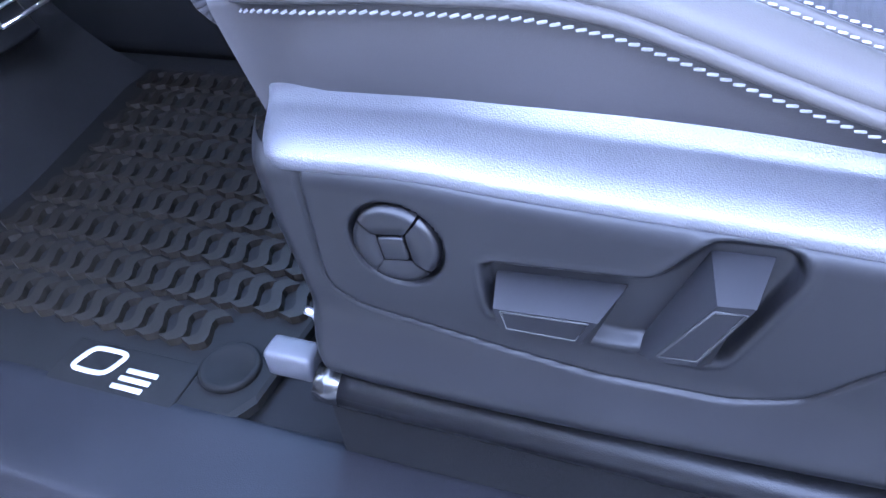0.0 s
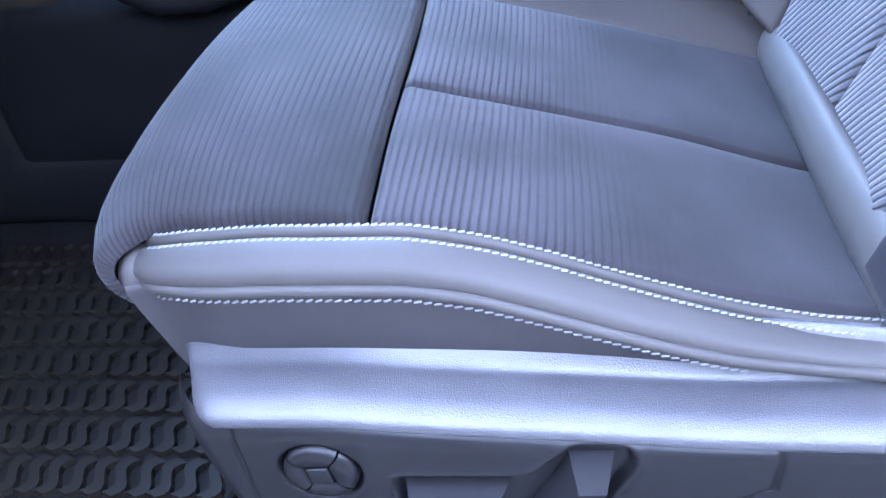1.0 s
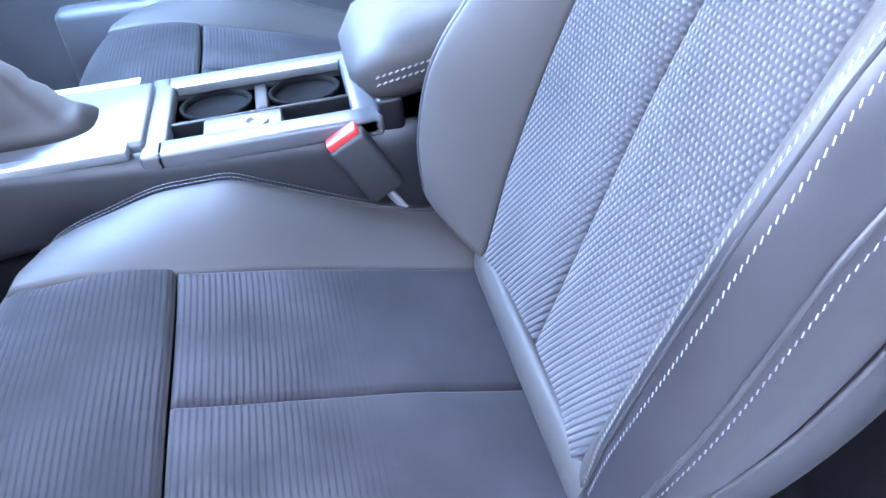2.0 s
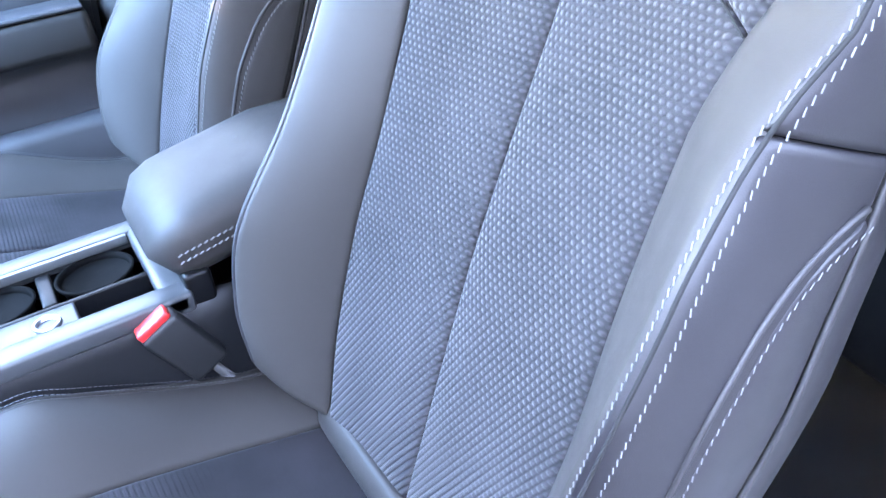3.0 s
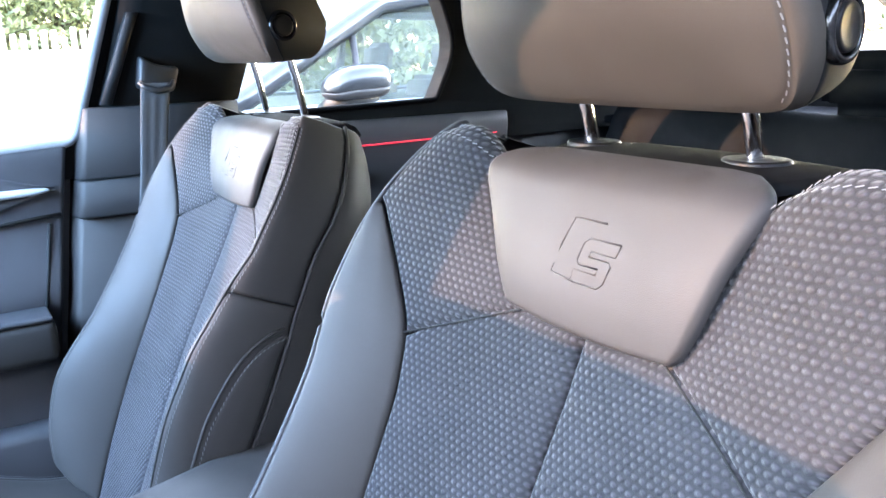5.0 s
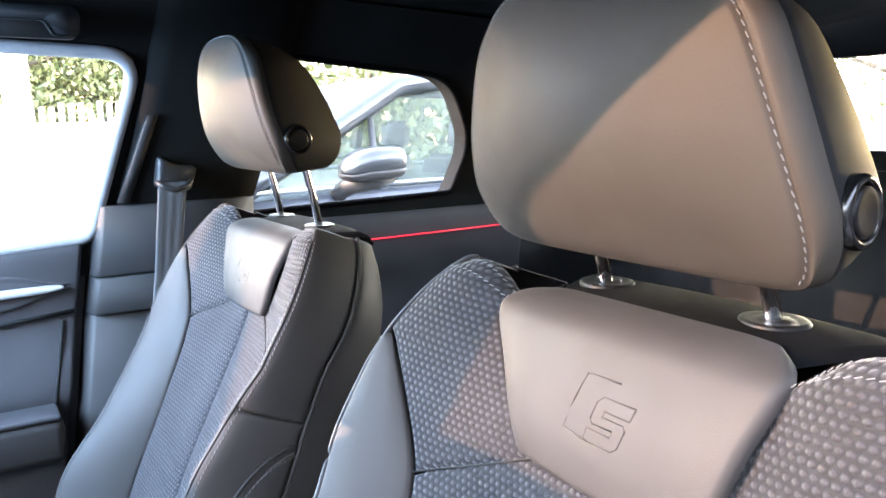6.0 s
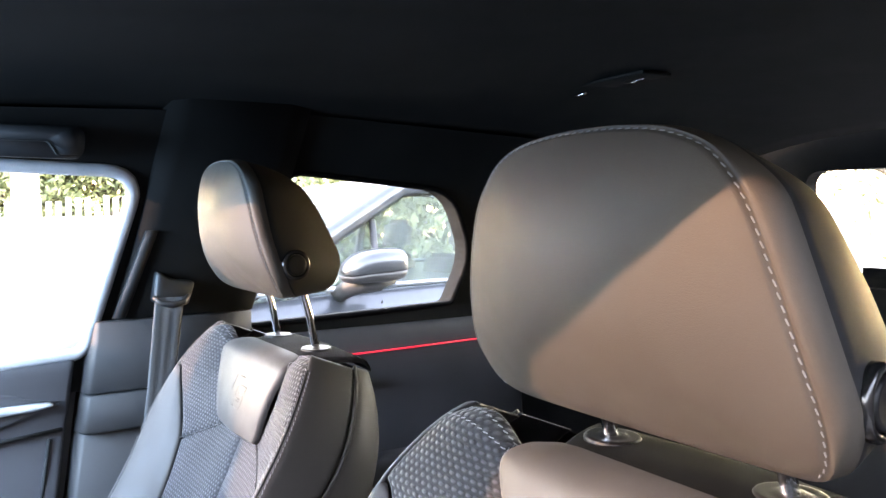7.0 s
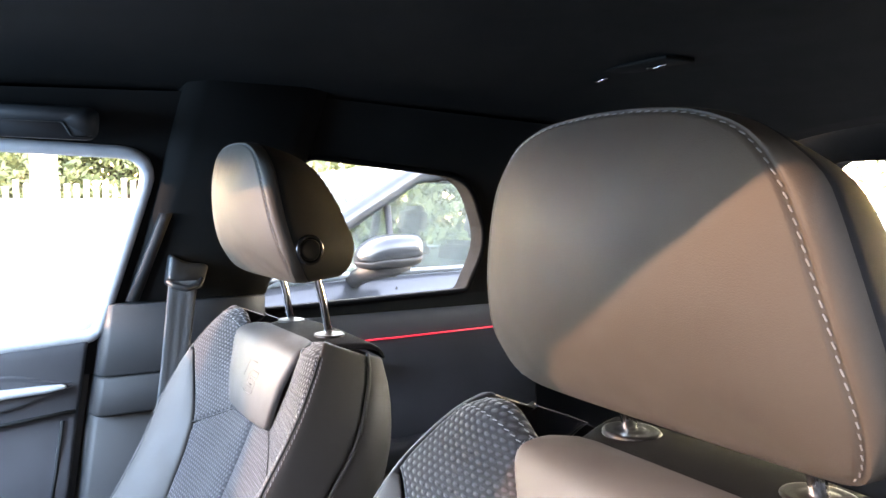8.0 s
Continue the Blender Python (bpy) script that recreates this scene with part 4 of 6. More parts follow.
slab("floor", (0.4, 0.37, -0.03), (3.4, 1.44, 0.05), CARPET, "dark grey carpeted car floor", "floor")
slab("floor_hump", (0.1, 0.37, 0.06), (2.6, 0.16, 0.14), CARPET, "carpeted hump along the middle of the floor", "floor", bevel=0.04)


def sill_form(u, v):
    x = mixed(-1.1, 0.9, u)
    y = spline([(0, -0.262), (0.06, -0.268), (0.3, -0.315), (0.62, -0.360), (0.78, -0.375), (1.0, -0.47)])(v)
    z = spline([(0, -0.005), (0.06, 0.012), (0.3, 0.018), (0.62, 0.024), (0.78, 0.014), (1.0, -0.06)])(v)
    return (x, y, z)


sheet("door_sill", sill_form, 30, 26, SILL, "smooth dark plastic door sill trim", "door sill")
slab("body_sill", (-0.1, -0.47, -0.13), (2.2, 0.16, 0.12), plain("car_paint", (0.30, 0.31, 0.33), 0.3, 0.5, 1.0), "painted car body sill under the door opening", "body sill")
sheet("far_sill", lambda u, v: (mixed(-1.1, 0.9, u), 0.74 - sill_form(u, v)[1], sill_form(u, v)[2]), 10, 14, SILL, "dark plastic sill trim on the passenger side", "door sill")

mat = thing("floor_mat", (-0.75, 0.0, 0.0), "black rubber floor mat with wavy tread and white emblem", "floor mat")


def mat_outline():
    pts = [(-0.530, -0.272), (-0.518, -0.250), (-0.510, -0.10), (-0.51, 0.19), (-0.56, 0.235), (-0.975, 0.235), (-0.99, 0.20), (-0.945, -0.05), (-0.935, -0.24), (-0.915, -0.280), (-0.55, -0.276)]
    return pts


bm = bmesh.new()
o = mat_outline()
loft(bm, [[Vector((x, y, 0.0005)) for x, y in o], [Vector((x, y, 0.009)) for x, y in o], [Vector((mixed(x, -0.8, 0.012), mixed(y, 0, 0.02), 0.0115)) for x, y in o]])
part("mat_base", bm, RUBBER, mat, smooth=False)
# badge field and its emblem, plain shapes
box_part("badge_field", (-0.645, -0.2535, 0.012), (0.128, 0.048, 0.004), RUBBER, mat, 0.002)


def flat_strip(bm, pts, width, z0, z1):
    """A flat bar along points in the floor's plane."""
    pts = [Vector((*p, 0)) for p in pts]
    L, R = [], []
    for i, q in enumerate(pts):
        a = pts[max(i - 1, 0)]
        b = pts[min(i + 1, len(pts) - 1)]
        if (pts[0] - pts[-1]).length < 1e-6 and i in (0, len(pts) - 1):
            a, b = pts[-2], pts[1]
        d = (b - a).normalized()
        s = Vector((-d.y, d.x, 0)) * width / 2
        L.append(q + s)
        R.append(q - s)
    rings = [[Vector((l.x, l.y, z1)), Vector((r.x, r.y, z1)), Vector((r.x, r.y, z0)), Vector((l.x, l.y, z0))] for l, r in zip(L, R)]
    loft(bm, rings)


bm = bmesh.new()
ring = []
for k in range(29):
    a = 2 * math.pi * k / 28
    cx, cy = math.copysign(abs(math.cos(a)) ** 0.45, math.cos(a)) * 0.0185, math.copysign(abs(math.sin(a)) ** 0.45, math.sin(a)) * 0.0125
    ring.append((-0.672 + cx + cy * 0.35, -0.249 + cy))
flat_strip(bm, ring, 0.0044, 0.013, 0.0152)
for k in range(3):
    flat_strip(bm, [(-0.640 - k * 0.002, -0.252 - k * 0.0085), (-0.610 - k * 0.002, -0.252 - k * 0.0085)], 0.0045, 0.013, 0.0152)
part("emblem", bm, WHITE, mat, "white slanted ring and three bars")
# round fixing boss
bm = bmesh.new()
loft(bm, [[Vector((-0.556 + math.cos(6.28318 * k / 24) * r, -0.226 + math.sin(6.28318 * k / 24) * r, z)) for k in range(24)] for r, z in ((0.026, 0.009), (0.026, 0.016), (0.023, 0.018), (0.020, 0.0155), (0.001, 0.015))])
part("fixing_boss", bm, RUBBER, mat)
# wavy tread lugs: one mesh, many pieces
bm = bmesh.new()
side_l, side_r = [], []
for k in range(9):
    t = k / 8
    cx, cy = 0.0075 * math.sin(t * 2 * math.pi), mixed(-0.0215, 0.0215, t)
    side_l.append(Vector((cx - 0.0078, cy, 0)))
    side_r.append(Vector((cx + 0.0078, cy, 0)))
rings = []
for l, r in zip(side_l, side_r):
    rings.append([l + Vector((-0.0008, 0, 0.010)), l + Vector((0.001, 0, 0.0185)), r + Vector((-0.001, 0, 0.0185)), r + Vector((0.0008, 0, 0.010))])
loft(bm, rings)
bmesh.ops.recalc_face_normals(bm, faces=bm.faces)
lug_mesh = bpy.data.meshes.new("tread_lug")
bm.to_mesh(lug_mesh)
bm.free()
lug_mesh.materials.append(LUG)
count = 0
for j in range(9):
    for i in range(29):
        x, y = -0.530 - i * 0.0236 - (j % 2) * 0.004 + 0.0016 * math.sin(i * 2.3 + j), -0.194 + j * 0.050
        if math.hypot(x + 0.556, y + 0.226) < 0.050 or x < -0.925 - 0.16 * max(0.0, y) or count >= 300:
            continue
        lug = new("tread_lug", lug_mesh)
        lug.parent = mat
        lug.matrix_parent_inverse = Matrix.Translation(-mat.location)
        lug.matrix_basis = pose(x, y, 0, 0, 0, -20 + 4 * math.sin(i * 1.7 + j))
        count += 1

# ---- dashboard side, pedals and footwell front ----
def toe_form(u, v):
    y = mixed(-0.30, 0.25, v)
    bump = 0.035 * smoothstep(0.02, -0.16, y) * smoothstep(0.0, 0.35, u) + 0.004 * math.sin(9 * v + 5 * u)
    return (mixed(-0.945, -1.175, u) - 0.04 * max(0.0, y) / 0.2, y, 0.006 + 0.20 * u**1.4 + bump)


sheet("toe_board", toe_form, 24, 24, CARPET, "dark carpet rising to the pedals ahead of the rubber mat", "carpet")
FOOT_TRIM = grained("footwell_trim", (0.002, 0.002, 0.0023), (0.004, 0.004, 0.0045), 0.85, grain=500, specular=0.06)
slab("footwell_front", (-1.22, 0.37, 0.42), (0.08, 1.50, 0.92), FOOT_TRIM, "dark footwell front wall", "firewall")


def dash_form(u, v):
    y = mixed(-0.36, 1.10, u)
    # unseen hood, raised and widened to keep the sun off the lower backrest
    hood = 0.170 * smoothstep(0.62, 0.50, y) * smoothstep(-0.30, -0.22, y)
    x = spline([(0, -1.14), (0.25, -0.98), (0.42, -0.80), (0.5, -0.74), (0.56, -0.735), (0.7, -0.76), (0.85, -0.84), (1, -1.18)])(v)
    z = spline([(0, 0.82), (0.25, 0.845), (0.42, 0.855), (0.5, 0.850), (0.56, 0.830), (0.7, 0.66), (0.85, 0.52), (1, 0.46)])(v)
    return (x, y, z + hood * smoothstep(0.1, 0.4, v) * smoothstep(0.75, 0.6, v))


sheet("dashboard", dash_form, 40, 40, PANEL, "dark soft dashboard across the front", "dashboard")
pedal = thing("brake_pedal", (-1.0, 0.05, 0.1), "dark footwell pedal with a bright metal edge", "pedal", "pedals")
box_part("pad", (-1.03, 0.08, 0.145), (0.025, 0.075, 0.055), FOOT_TRIM, pedal, 0.006, turn=Matrix.Rotation(radians(-30), 3, "Y"))
box_part("arm", (-1.08, 0.06, 0.30), (0.02, 0.03, 0.34), FOOT_TRIM, pedal, 0.004, turn=Matrix.Rotation(radians(-18), 3, "Y"))
bm = bmesh.new()
tube(bm, [(-1.0, 0.060, 0.154), (-1.0, 0.135, 0.156), (-1.012, 0.140, 0.172), (-1.012, 0.062, 0.170), (-1.0, 0.060, 0.154)], 0.0028, 8)
part("pad_edge", bm, STEEL, pedal, "bright metal pad edge")
rest = thing("foot_rest", (-1.05, -0.2, 0.02), "dark foot rest with a thin metal strip", "foot rest")
box_part("pad", (-1.06, -0.20, 0.10), (0.07, 0.10, 0.17), FOOT_TRIM, rest, 0.02, turn=Matrix.Rotation(radians(-35), 3, "Y"))
box_part("metal_strip", (-0.995, -0.20, 0.155), (0.006, 0.09, 0.012), STEEL, rest, 0.002)

# ---- centre console ----
console = thing("centre_console", (-0.3, 0.37, 0.02), "dark centre console with silver-edged tray and cup holders", "console")
CONS_TOP = 0.425


def console_side(sign):
    def f(u, v):
        x = mixed(-1.0, 0.22, u)
        top = spline([(-1.0, 0.60), (-0.72, 0.52), (-0.50, 0.440), (-0.10, 0.418), (0.22, 0.40)])(x)
        y = 0.37 + sign * spline([(0, 0.088), (0.12, 0.102), (0.6, 0.112), (0.9, 0.108), (1, 0.092)])(v)
        low = spline([(-1.0, 0.45), (-0.80, 0.39), (-0.72, 0.338), (-0.66, 0.309), (-0.60, 0.309), (-0.54, 0.327), (-0.46, 0.335), (-0.35, 0.30), (0.0, 0.22), (0.22, 0.10)])(x)
        return (x, y, mixed(top, low, v))

    return f


panel("side_wall", console_side(-1), 40, 14, CONSOLE, console, (-0.3, -2, 0.3), puff=0, depth=0.003, edge=0.006)
panel("side_wall", console_side(1), 40, 14, CONSOLE, console, (-0.3, 2, 0.3), puff=0, depth=0.003, edge=0.006)
box_part("plinth", (-0.30, 0.37, 0.17), (1.30, 0.15, 0.30), FOOT_TRIM, console, 0.02, "black console base")
# top frame round the tray, built as bars with a well between
def rim(name, x0, x1, y0, y1, z, material, h=0.016, bevel=0.004, label=""):
    return box_part(name, ((x0 + x1) / 2, (y0 + y1) / 2, z - h / 2), (x1 - x0, y1 - y0, h), material, console, bevel, label)


rim("tray_frame", -0.335, -0.088, 0.268, 0.302, CONS_TOP + 0.004, SATIN, 0.022, 0.005)
rim("tray_frame", -0.335, -0.088, 0.440, 0.472, CONS_TOP + 0.004, SATIN, 0.022, 0.005)
rim("tray_frame", -0.350, -0.322, 0.268, 0.472, CONS_TOP + 0.004, SATIN, 0.022, 0.005)
rim("tray_frame", -0.116, -0.085, 0.268, 0.472, CONS_TOP + 0.004, SATIN, 0.024, 0.005)
rim("tray_divider", -0.325, -0.112, 0.345, 0.352, CONS_TOP - 0.002, SMOOTH_TRIM, 0.04, 0.002)
rim("tray_floor", -0.335, -0.095, 0.275, 0.468, CONS_TOP - 0.055, COLLAR, 0.010, 0.002)
rim("socket_plate", -0.285, -0.195, 0.300, 0.346, CONS_TOP - 0.002, SATIN, 0.03, 0.003)
rim("silver_strip", -0.318, -0.118, 0.432, 0.437, CONS_TOP + 0.006, GREY_TRIM, 0.012, 0.0015, "thin silver trim strip")
bm = bmesh.new()
loft(bm, [[Vector((-0.225 + math.cos(6.28318 * k / 24) * r, 0.318 + math.sin(6.28318 * k / 24) * r, CONS_TOP + z)) for k in range(24)] for r, z in ((0.0145, -0.004), (0.0145, 0.001), (0.013, 0.002), (0.0105, 0.001), (0.010, -0.003), (0.001, -0.003))])
part("socket", bm, STEEL, console, "round metal-ringed socket")
for cx in (-0.272, -0.165):
    bm = bmesh.new()
    loft(bm, [[Vector((cx + math.cos(6.28318 * k / 28) * r, 0.395 + math.sin(6.28318 * k / 28) * r * 0.9, CONS_TOP + z)) for k in range(28)] for r, z in ((0.042, -0.012), (0.044, -0.006), (0.041, -0.005), (0.038, -0.012), (0.036, -0.052), (0.001, -0.052))])
    part("cup_holder", bm, COLLAR, console, "round black cup holder")
rim("cup_bridge", -0.226, -0.210, 0.36, 0.43, CONS_TOP - 0.006, SMOOTH_TRIM, 0.03, 0.003)
# selector area ahead of the tray
rim("selector_plate", -0.66, -0.345, 0.290, 0.450, CONS_TOP + 0.012, SATIN, 0.02, 0.006)
rim("selector_frame", -0.64, -0.36, 0.272, 0.292, CONS_TOP + 0.014, GREY_TRIM, 0.014, 0.003, "silver trim edge")
rim("selector_frame", -0.64, -0.36, 0.448, 0.466, CONS_TOP + 0.014, GREY_TRIM, 0.014, 0.003, "silver trim edge")
bm = bmesh.new()
rings = []
for k in range(9):
    t = k / 8
    w, l = mixed(0.050, 0.020, t**0.7) * (1 + 0.06 * math.sin(k * 2.6)), mixed(0.085, 0.026, t**0.7) * (1 + 0.05 * math.sin(k * 2.6 + 1))
    rings.append([Vector((-0.49 - 0.03 * t + math.copysign(abs(math.cos(a)) ** 0.6, math.cos(a)) * l, 0.37 + math.copysign(abs(math.sin(a)) ** 0.6, math.sin(a)) * w, CONS_TOP + 0.012 + 0.10 * t)) for a in [6.28318 * q / 24 for q in range(24)]])
loft(bm, rings)
part("selector_boot", bm, LEATHER, console, "creased leather boot")
bm = bmesh.new()
loft(bm, [[Vector((-0.525 + math.cos(6.28318 * k / 20) * r * 1.3, 0.37 + math.sin(6.28318 * k / 20) * r, z)) for k in range(20)] for r, z in ((0.016, 0.53), (0.022, 0.545), (0.026, 0.575), (0.024, 0.60), (0.012, 0.612), (0.001, 0.614))])
part("selector_knob", bm, SMOOTH_TRIM, console)


def armrest_form():
    bm = bmesh.new()
    rings = []
    for k in range(17):
        t = k / 16
        x = mixed(-0.112, 0.24, t)
        nose = math.sqrt(max(0.0, 1 - max(0, 1 - t / 0.16) ** 2))
        zc, h = mixed(0.462, 0.492, min(t / 0.5, 1)), 0.008 + 0.036 * nose
        w = 0.060 + 0.038 * nose
        rings.append([Vector((x, 0.372 + math.copysign(abs(math.cos(a)) ** 0.5, math.cos(a)) * w, zc + math.copysign(abs(math.sin(a)) ** 0.7, math.sin(a)) * h)) for a in [6.28318 * q / 28 for q in range(28)]])
    loft(bm, rings)
    return bm


arm = thing("armrest", (0.06, 0.37, 0.4), "padded leather centre armrest with white stitching", "armrest")
part("pad", armrest_form(), LEATHER, arm)
for off in (0.0, 0.009):
    stitches("stitching", lambda t: (mixed(-0.085, 0.22, t), 0.2732, mixed(0.458, 0.488, min((t * 0.87 + 0.08) / 0.5, 1)) + 0.010 - off), arm, 60, lambda t: (0, -1, 0.2), width=0.002, lift=0.001)
box_part("hinge", (0.10, 0.37, 0.43), (0.24, 0.15, 0.05), DARK, arm, 0.008)
box_part("front_wall", (-0.075, 0.37, 0.415), (0.03, 0.19, 0.06), SMOOTH_TRIM, arm, 0.006)

# seat belt buckle
buckle = thing("belt_buckle", (-0.10, 0.262, 0.25), "black seat belt buckle with red release button", "buckle")
tb = Matrix.Rotation(radians(-28), 3, "Y")
box_part("housing", (-0.112, 0.258, 0.378), (0.046, 0.026, 0.085), DARK, buckle, 0.006, turn=tb)
box_part("release_button", (-0.134, 0.258, 0.418), (0.040, 0.019, 0.010), RED, buckle, 0.003, "red push button", turn=tb)
bm = bmesh.new()
tube(bm, [(-0.092, 0.258, 0.34), (-0.06, 0.258, 0.28), (-0.03, 0.255, 0.20)], 0.010, 8, 0.5)
part("stalk", bm, BELT, buckle)

# ---- car body on the passenger side ----
def side_y(z):
    return 1.12 - 0.30 * max(0.0, z - 0.84)


def holed_plate(name, outline, holes, yf, thick, material, parent=None, label=""):
    """A flat wall with openings right through, standing along x; yf gives its inner face's y at a height."""
    bm = bmesh.new()
    for loop in [outline] + holes:
        vs = [bm.verts.new((p[0], 0, p[1])) for p in loop]
        for i in range(len(vs)):
            bm.edges.new((vs[i], vs[(i + 1) % len(vs)]))
    bmesh.ops.triangle_fill(bm, use_beauty=True, use_dissolve=False, edges=bm.edges[:])
    r = bmesh.ops.extrude_face_region(bm, geom=bm.faces[:])
    moved = [g for g in r["geom"] if isinstance(g, bmesh.types.BMVert)]
    for v in bm.verts:
        v.co.y = yf(v.co.z)
    for v in moved:
        v.co.y += thick
    return part(name, bm, material, parent, label, smooth=False)


def window_ring(name, loop, yf, radius, material, parent=None, label=""):
    bm = bmesh.new()
    pts = [(p[0], yf(p[1]) - 0.002, p[1]) for p in loop]
    m = len(pts)
    rings = []
    for i in range(m + 1):
        rings.append(pts[i % m])
    tube(bm, rings, radius, 8)
    return part(name, bm, material, parent, label)


GLASS, gn, gl, gb = base_material("window_glass", 0.0)
gb.inputs["Base Color"].default_value = (0.93, 0.96, 0.95, 1)
gb.inputs["Transmission Weight"].default_value = 1.0
gb.inputs["IOR"].default_value = 1.02

FRONT_WIN = rounded([(-0.62, 0.800), (0.064, 0.840), (0.150, 1.150), (-0.32, 1.165)], [0.03, 0.025, 0.06, 0.05])
REAR_WIN = rounded([(0.34, 0.862), (0.815, 0.874), (0.848, 0.985), (0.772, 1.122), (0.40, 1.156)], [0.03, 0.012, 0.05, 0.06, 0.04])
UPPER = [(-1.15, 0.775), (-0.52, 1.225), (0.4, 1.26), (1.0, 1.235), (1.45, 1.15), (1.75, 0.86), (1.75, 0.775)]
tagged(holed_plate("wall_far", UPPER, [FRONT_WIN, REAR_WIN], side_y, 0.05, HEADLINER), "black upper side wall of the car with pillars", "car pillars", kind="structure")


def pane(name, loop, yf, off, label):
    bm = bmesh.new()
    bm.faces.new([bm.verts.new((p[0], yf(p[1]) + off, p[1])) for p in loop])
    ob = part(name, bm, GLASS, None, smooth=False)
    ob.visible_shadow = False
    return tagged(ob, label, "window", kind="structure")


window_1 = pane("window_1", FRONT_WIN, side_y, 0.03, "clear side window of the passenger door")
window_2 = pane("window_2", REAR_WIN, side_y, 0.03, "clear side window of the rear door")
SEAL = plain("window_seal", (0.42, 0.42, 0.43), 0.35, 0.2)
tagged(window_ring("window_seal", FRONT_WIN, side_y, 0.0115, SEAL), "light grey rubber and metal window seal", "window seal", kind="structure")
tagged(window_ring("window_seal", REAR_WIN, side_y, 0.006, COLLAR), "black rubber window seal", "window seal", kind="structure")


def door_card(name, x0, x1, slope, label):
    """A door's inner lining: upper roll, recess, armrest and lower pocket."""
    door = thing(name, ((x0 + x1) / 2, 1.13, 0.05), label, "car door", "passenger side doors")

    def f(u, v):
        z = mixed(0.845, 0.06, v)
        x = mixed(x0, x1, u) + (z - 0.845) * slope * (u if slope else 0)
        fall = 0.060 * (x1 - mixed(x0, x1, u)) if slope else 0.0
        prof = spline([(0.06, 1.13), (0.20, 1.115), (0.40, 1.11), (0.44, 1.12), (0.53, 1.125), (0.56, 1.11), (0.70, 1.118), (0.74, 1.112), (0.83, 1.105), (0.845, 1.12)])
        return (x, prof(z), z - fall * (1 - v) ** 2)

    panel("lining", f, 16, 40, PANEL, door, (0, -3, 0.5), puff=0, depth=0.006, edge=0.008)
    return door


front_door = door_card("passenger_door", -0.86, 0.050, 0.14, "dark lined passenger door with armrest and silver handle")
box_part("armrest", (-0.272, 1.082, 0.508), (0.52, 0.080, 0.078), LEATHER, front_door, 0.016, "padded leather door armrest")
box_part("armrest_cap", (-0.272, 1.080, 0.5495), (0.51, 0.074, 0.010), PANEL, front_door, 0.004)
# scooped handle surround: a shallow dish that narrows to its rear end
bm = bmesh.new()
dish = []
for k in range(25):
    t = k / 24
    x = mixed(-0.34, 0.022, t)
    h = 0.030 * (1 - smoothstep(0.72, 1.0, t) * 0.86)
    zc = mixed(0.752, 0.762, t)
    dish.append([Vector((x, 1.1085 - d, zc + h * q)) for q, d in ((1.0, 0.0), (0.96, 0.004), (0.80, 0.003), (0.45, -0.001), (0.0, -0.002), (-0.5, 0.0005), (-0.85, 0.0045), (-1.0, 0.0))])
loft(bm, dish, closed=False, caps=False)
part("handle_surround", bm, PANEL, front_door, "scooped dark handle surround")
bm = bmesh.new()
loft(bm, [[Vector((x, 1.100 + dy, z + dz)) for dy, dz in ((0.0, -h), (-0.007, -h * 0.6), (-0.007, h * 0.6), (0.0, h), (0.008, h), (0.008, -h))] for x, z, h in ((-0.34, 0.756, 0.0075), (-0.20, 0.757, 0.0078), (-0.08, 0.7585, 0.0075), (-0.02, 0.760, 0.0065), (0.006, 0.7615, 0.0040), (0.012, 0.762, 0.0015))])
part("inner_handle", bm, SEAL, front_door, "silver inner door handle")
bm = bmesh.new()
tube(bm, [(-0.84, 1.1115, 0.690), (-0.40, 1.1115, 0.697), (-0.10, 1.1115, 0.705), (0.026, 1.111, 0.716)], 0.0036, 8)
part("panel_joint", bm, GROOVE, front_door, "dark joint line")
bm = bmesh.new()
tube(bm, [(0.006, 1.1165, 0.700), (-0.006, 1.1145, 0.62), (-0.018, 1.1105, 0.55)], 0.0034, 8)
part("panel_joint", bm, GROOVE, front_door, "dark joint line")
box_part("pocket", (-0.30, 1.085, 0.27), (0.62, 0.06, 0.16), PANEL, front_door, 0.02)
rear_door = door_card("rear_door", 0.36, 1.02, 0.0, "dark lined rear door with a red light line")
bm = bmesh.new()
tube(bm, [(0.36, 1.100, 0.787), (0.65, 1.100, 0.787), (0.98, 1.100, 0.790)], 0.0015, 8)
AMBIENT, an, al, ab = base_material("red_light_line", 0.4)
ab.inputs["Base Color"].default_value = (0.7, 0.02, 0.04, 1)
ab.inputs["Emission Color"].default_value = (1.0, 0.03, 0.07, 1)
ab.inputs["Emission Strength"].default_value = 0.020
part("light_line", bm, AMBIENT, rear_door, "thin red glowing light line")
box_part("inner_handle", (0.52, 1.100, 0.73), (0.14, 0.02, 0.02), GREY_TRIM, rear_door, 0.006)
box_part("armrest", (0.62, 1.09, 0.54), (0.42, 0.07, 0.06), LEATHER, rear_door, 0.018)
# middle pillar: lower panel, two trim pieces over it, and the cloth-covered upper part
def pillar_piece(name, z0, z1, y_face, material, label):
    rows = []
    for z, inset in ((z0, 0.006), (z0 + 0.004, 0.001), ((z0 + z1) / 2, 0.0), (z1 - 0.003, 0.0), (z1, 0.003)):
        left = 0.072 + (z - 0.84) * 0.143
        rows.append([Vector((x, y, z)) for x, y in ((left - 0.010, 1.137), (left, y_face + 0.010 + inset), (left + 0.008, y_face + inset), (0.300, y_face - 0.004 + inset), (0.352, y_face + 0.010 + inset), (0.358, 1.137))])
    bm = bmesh.new()
    loft(bm, rows)
    return tagged(part(name, bm, material, None), label, "pillar trim", kind="structure")


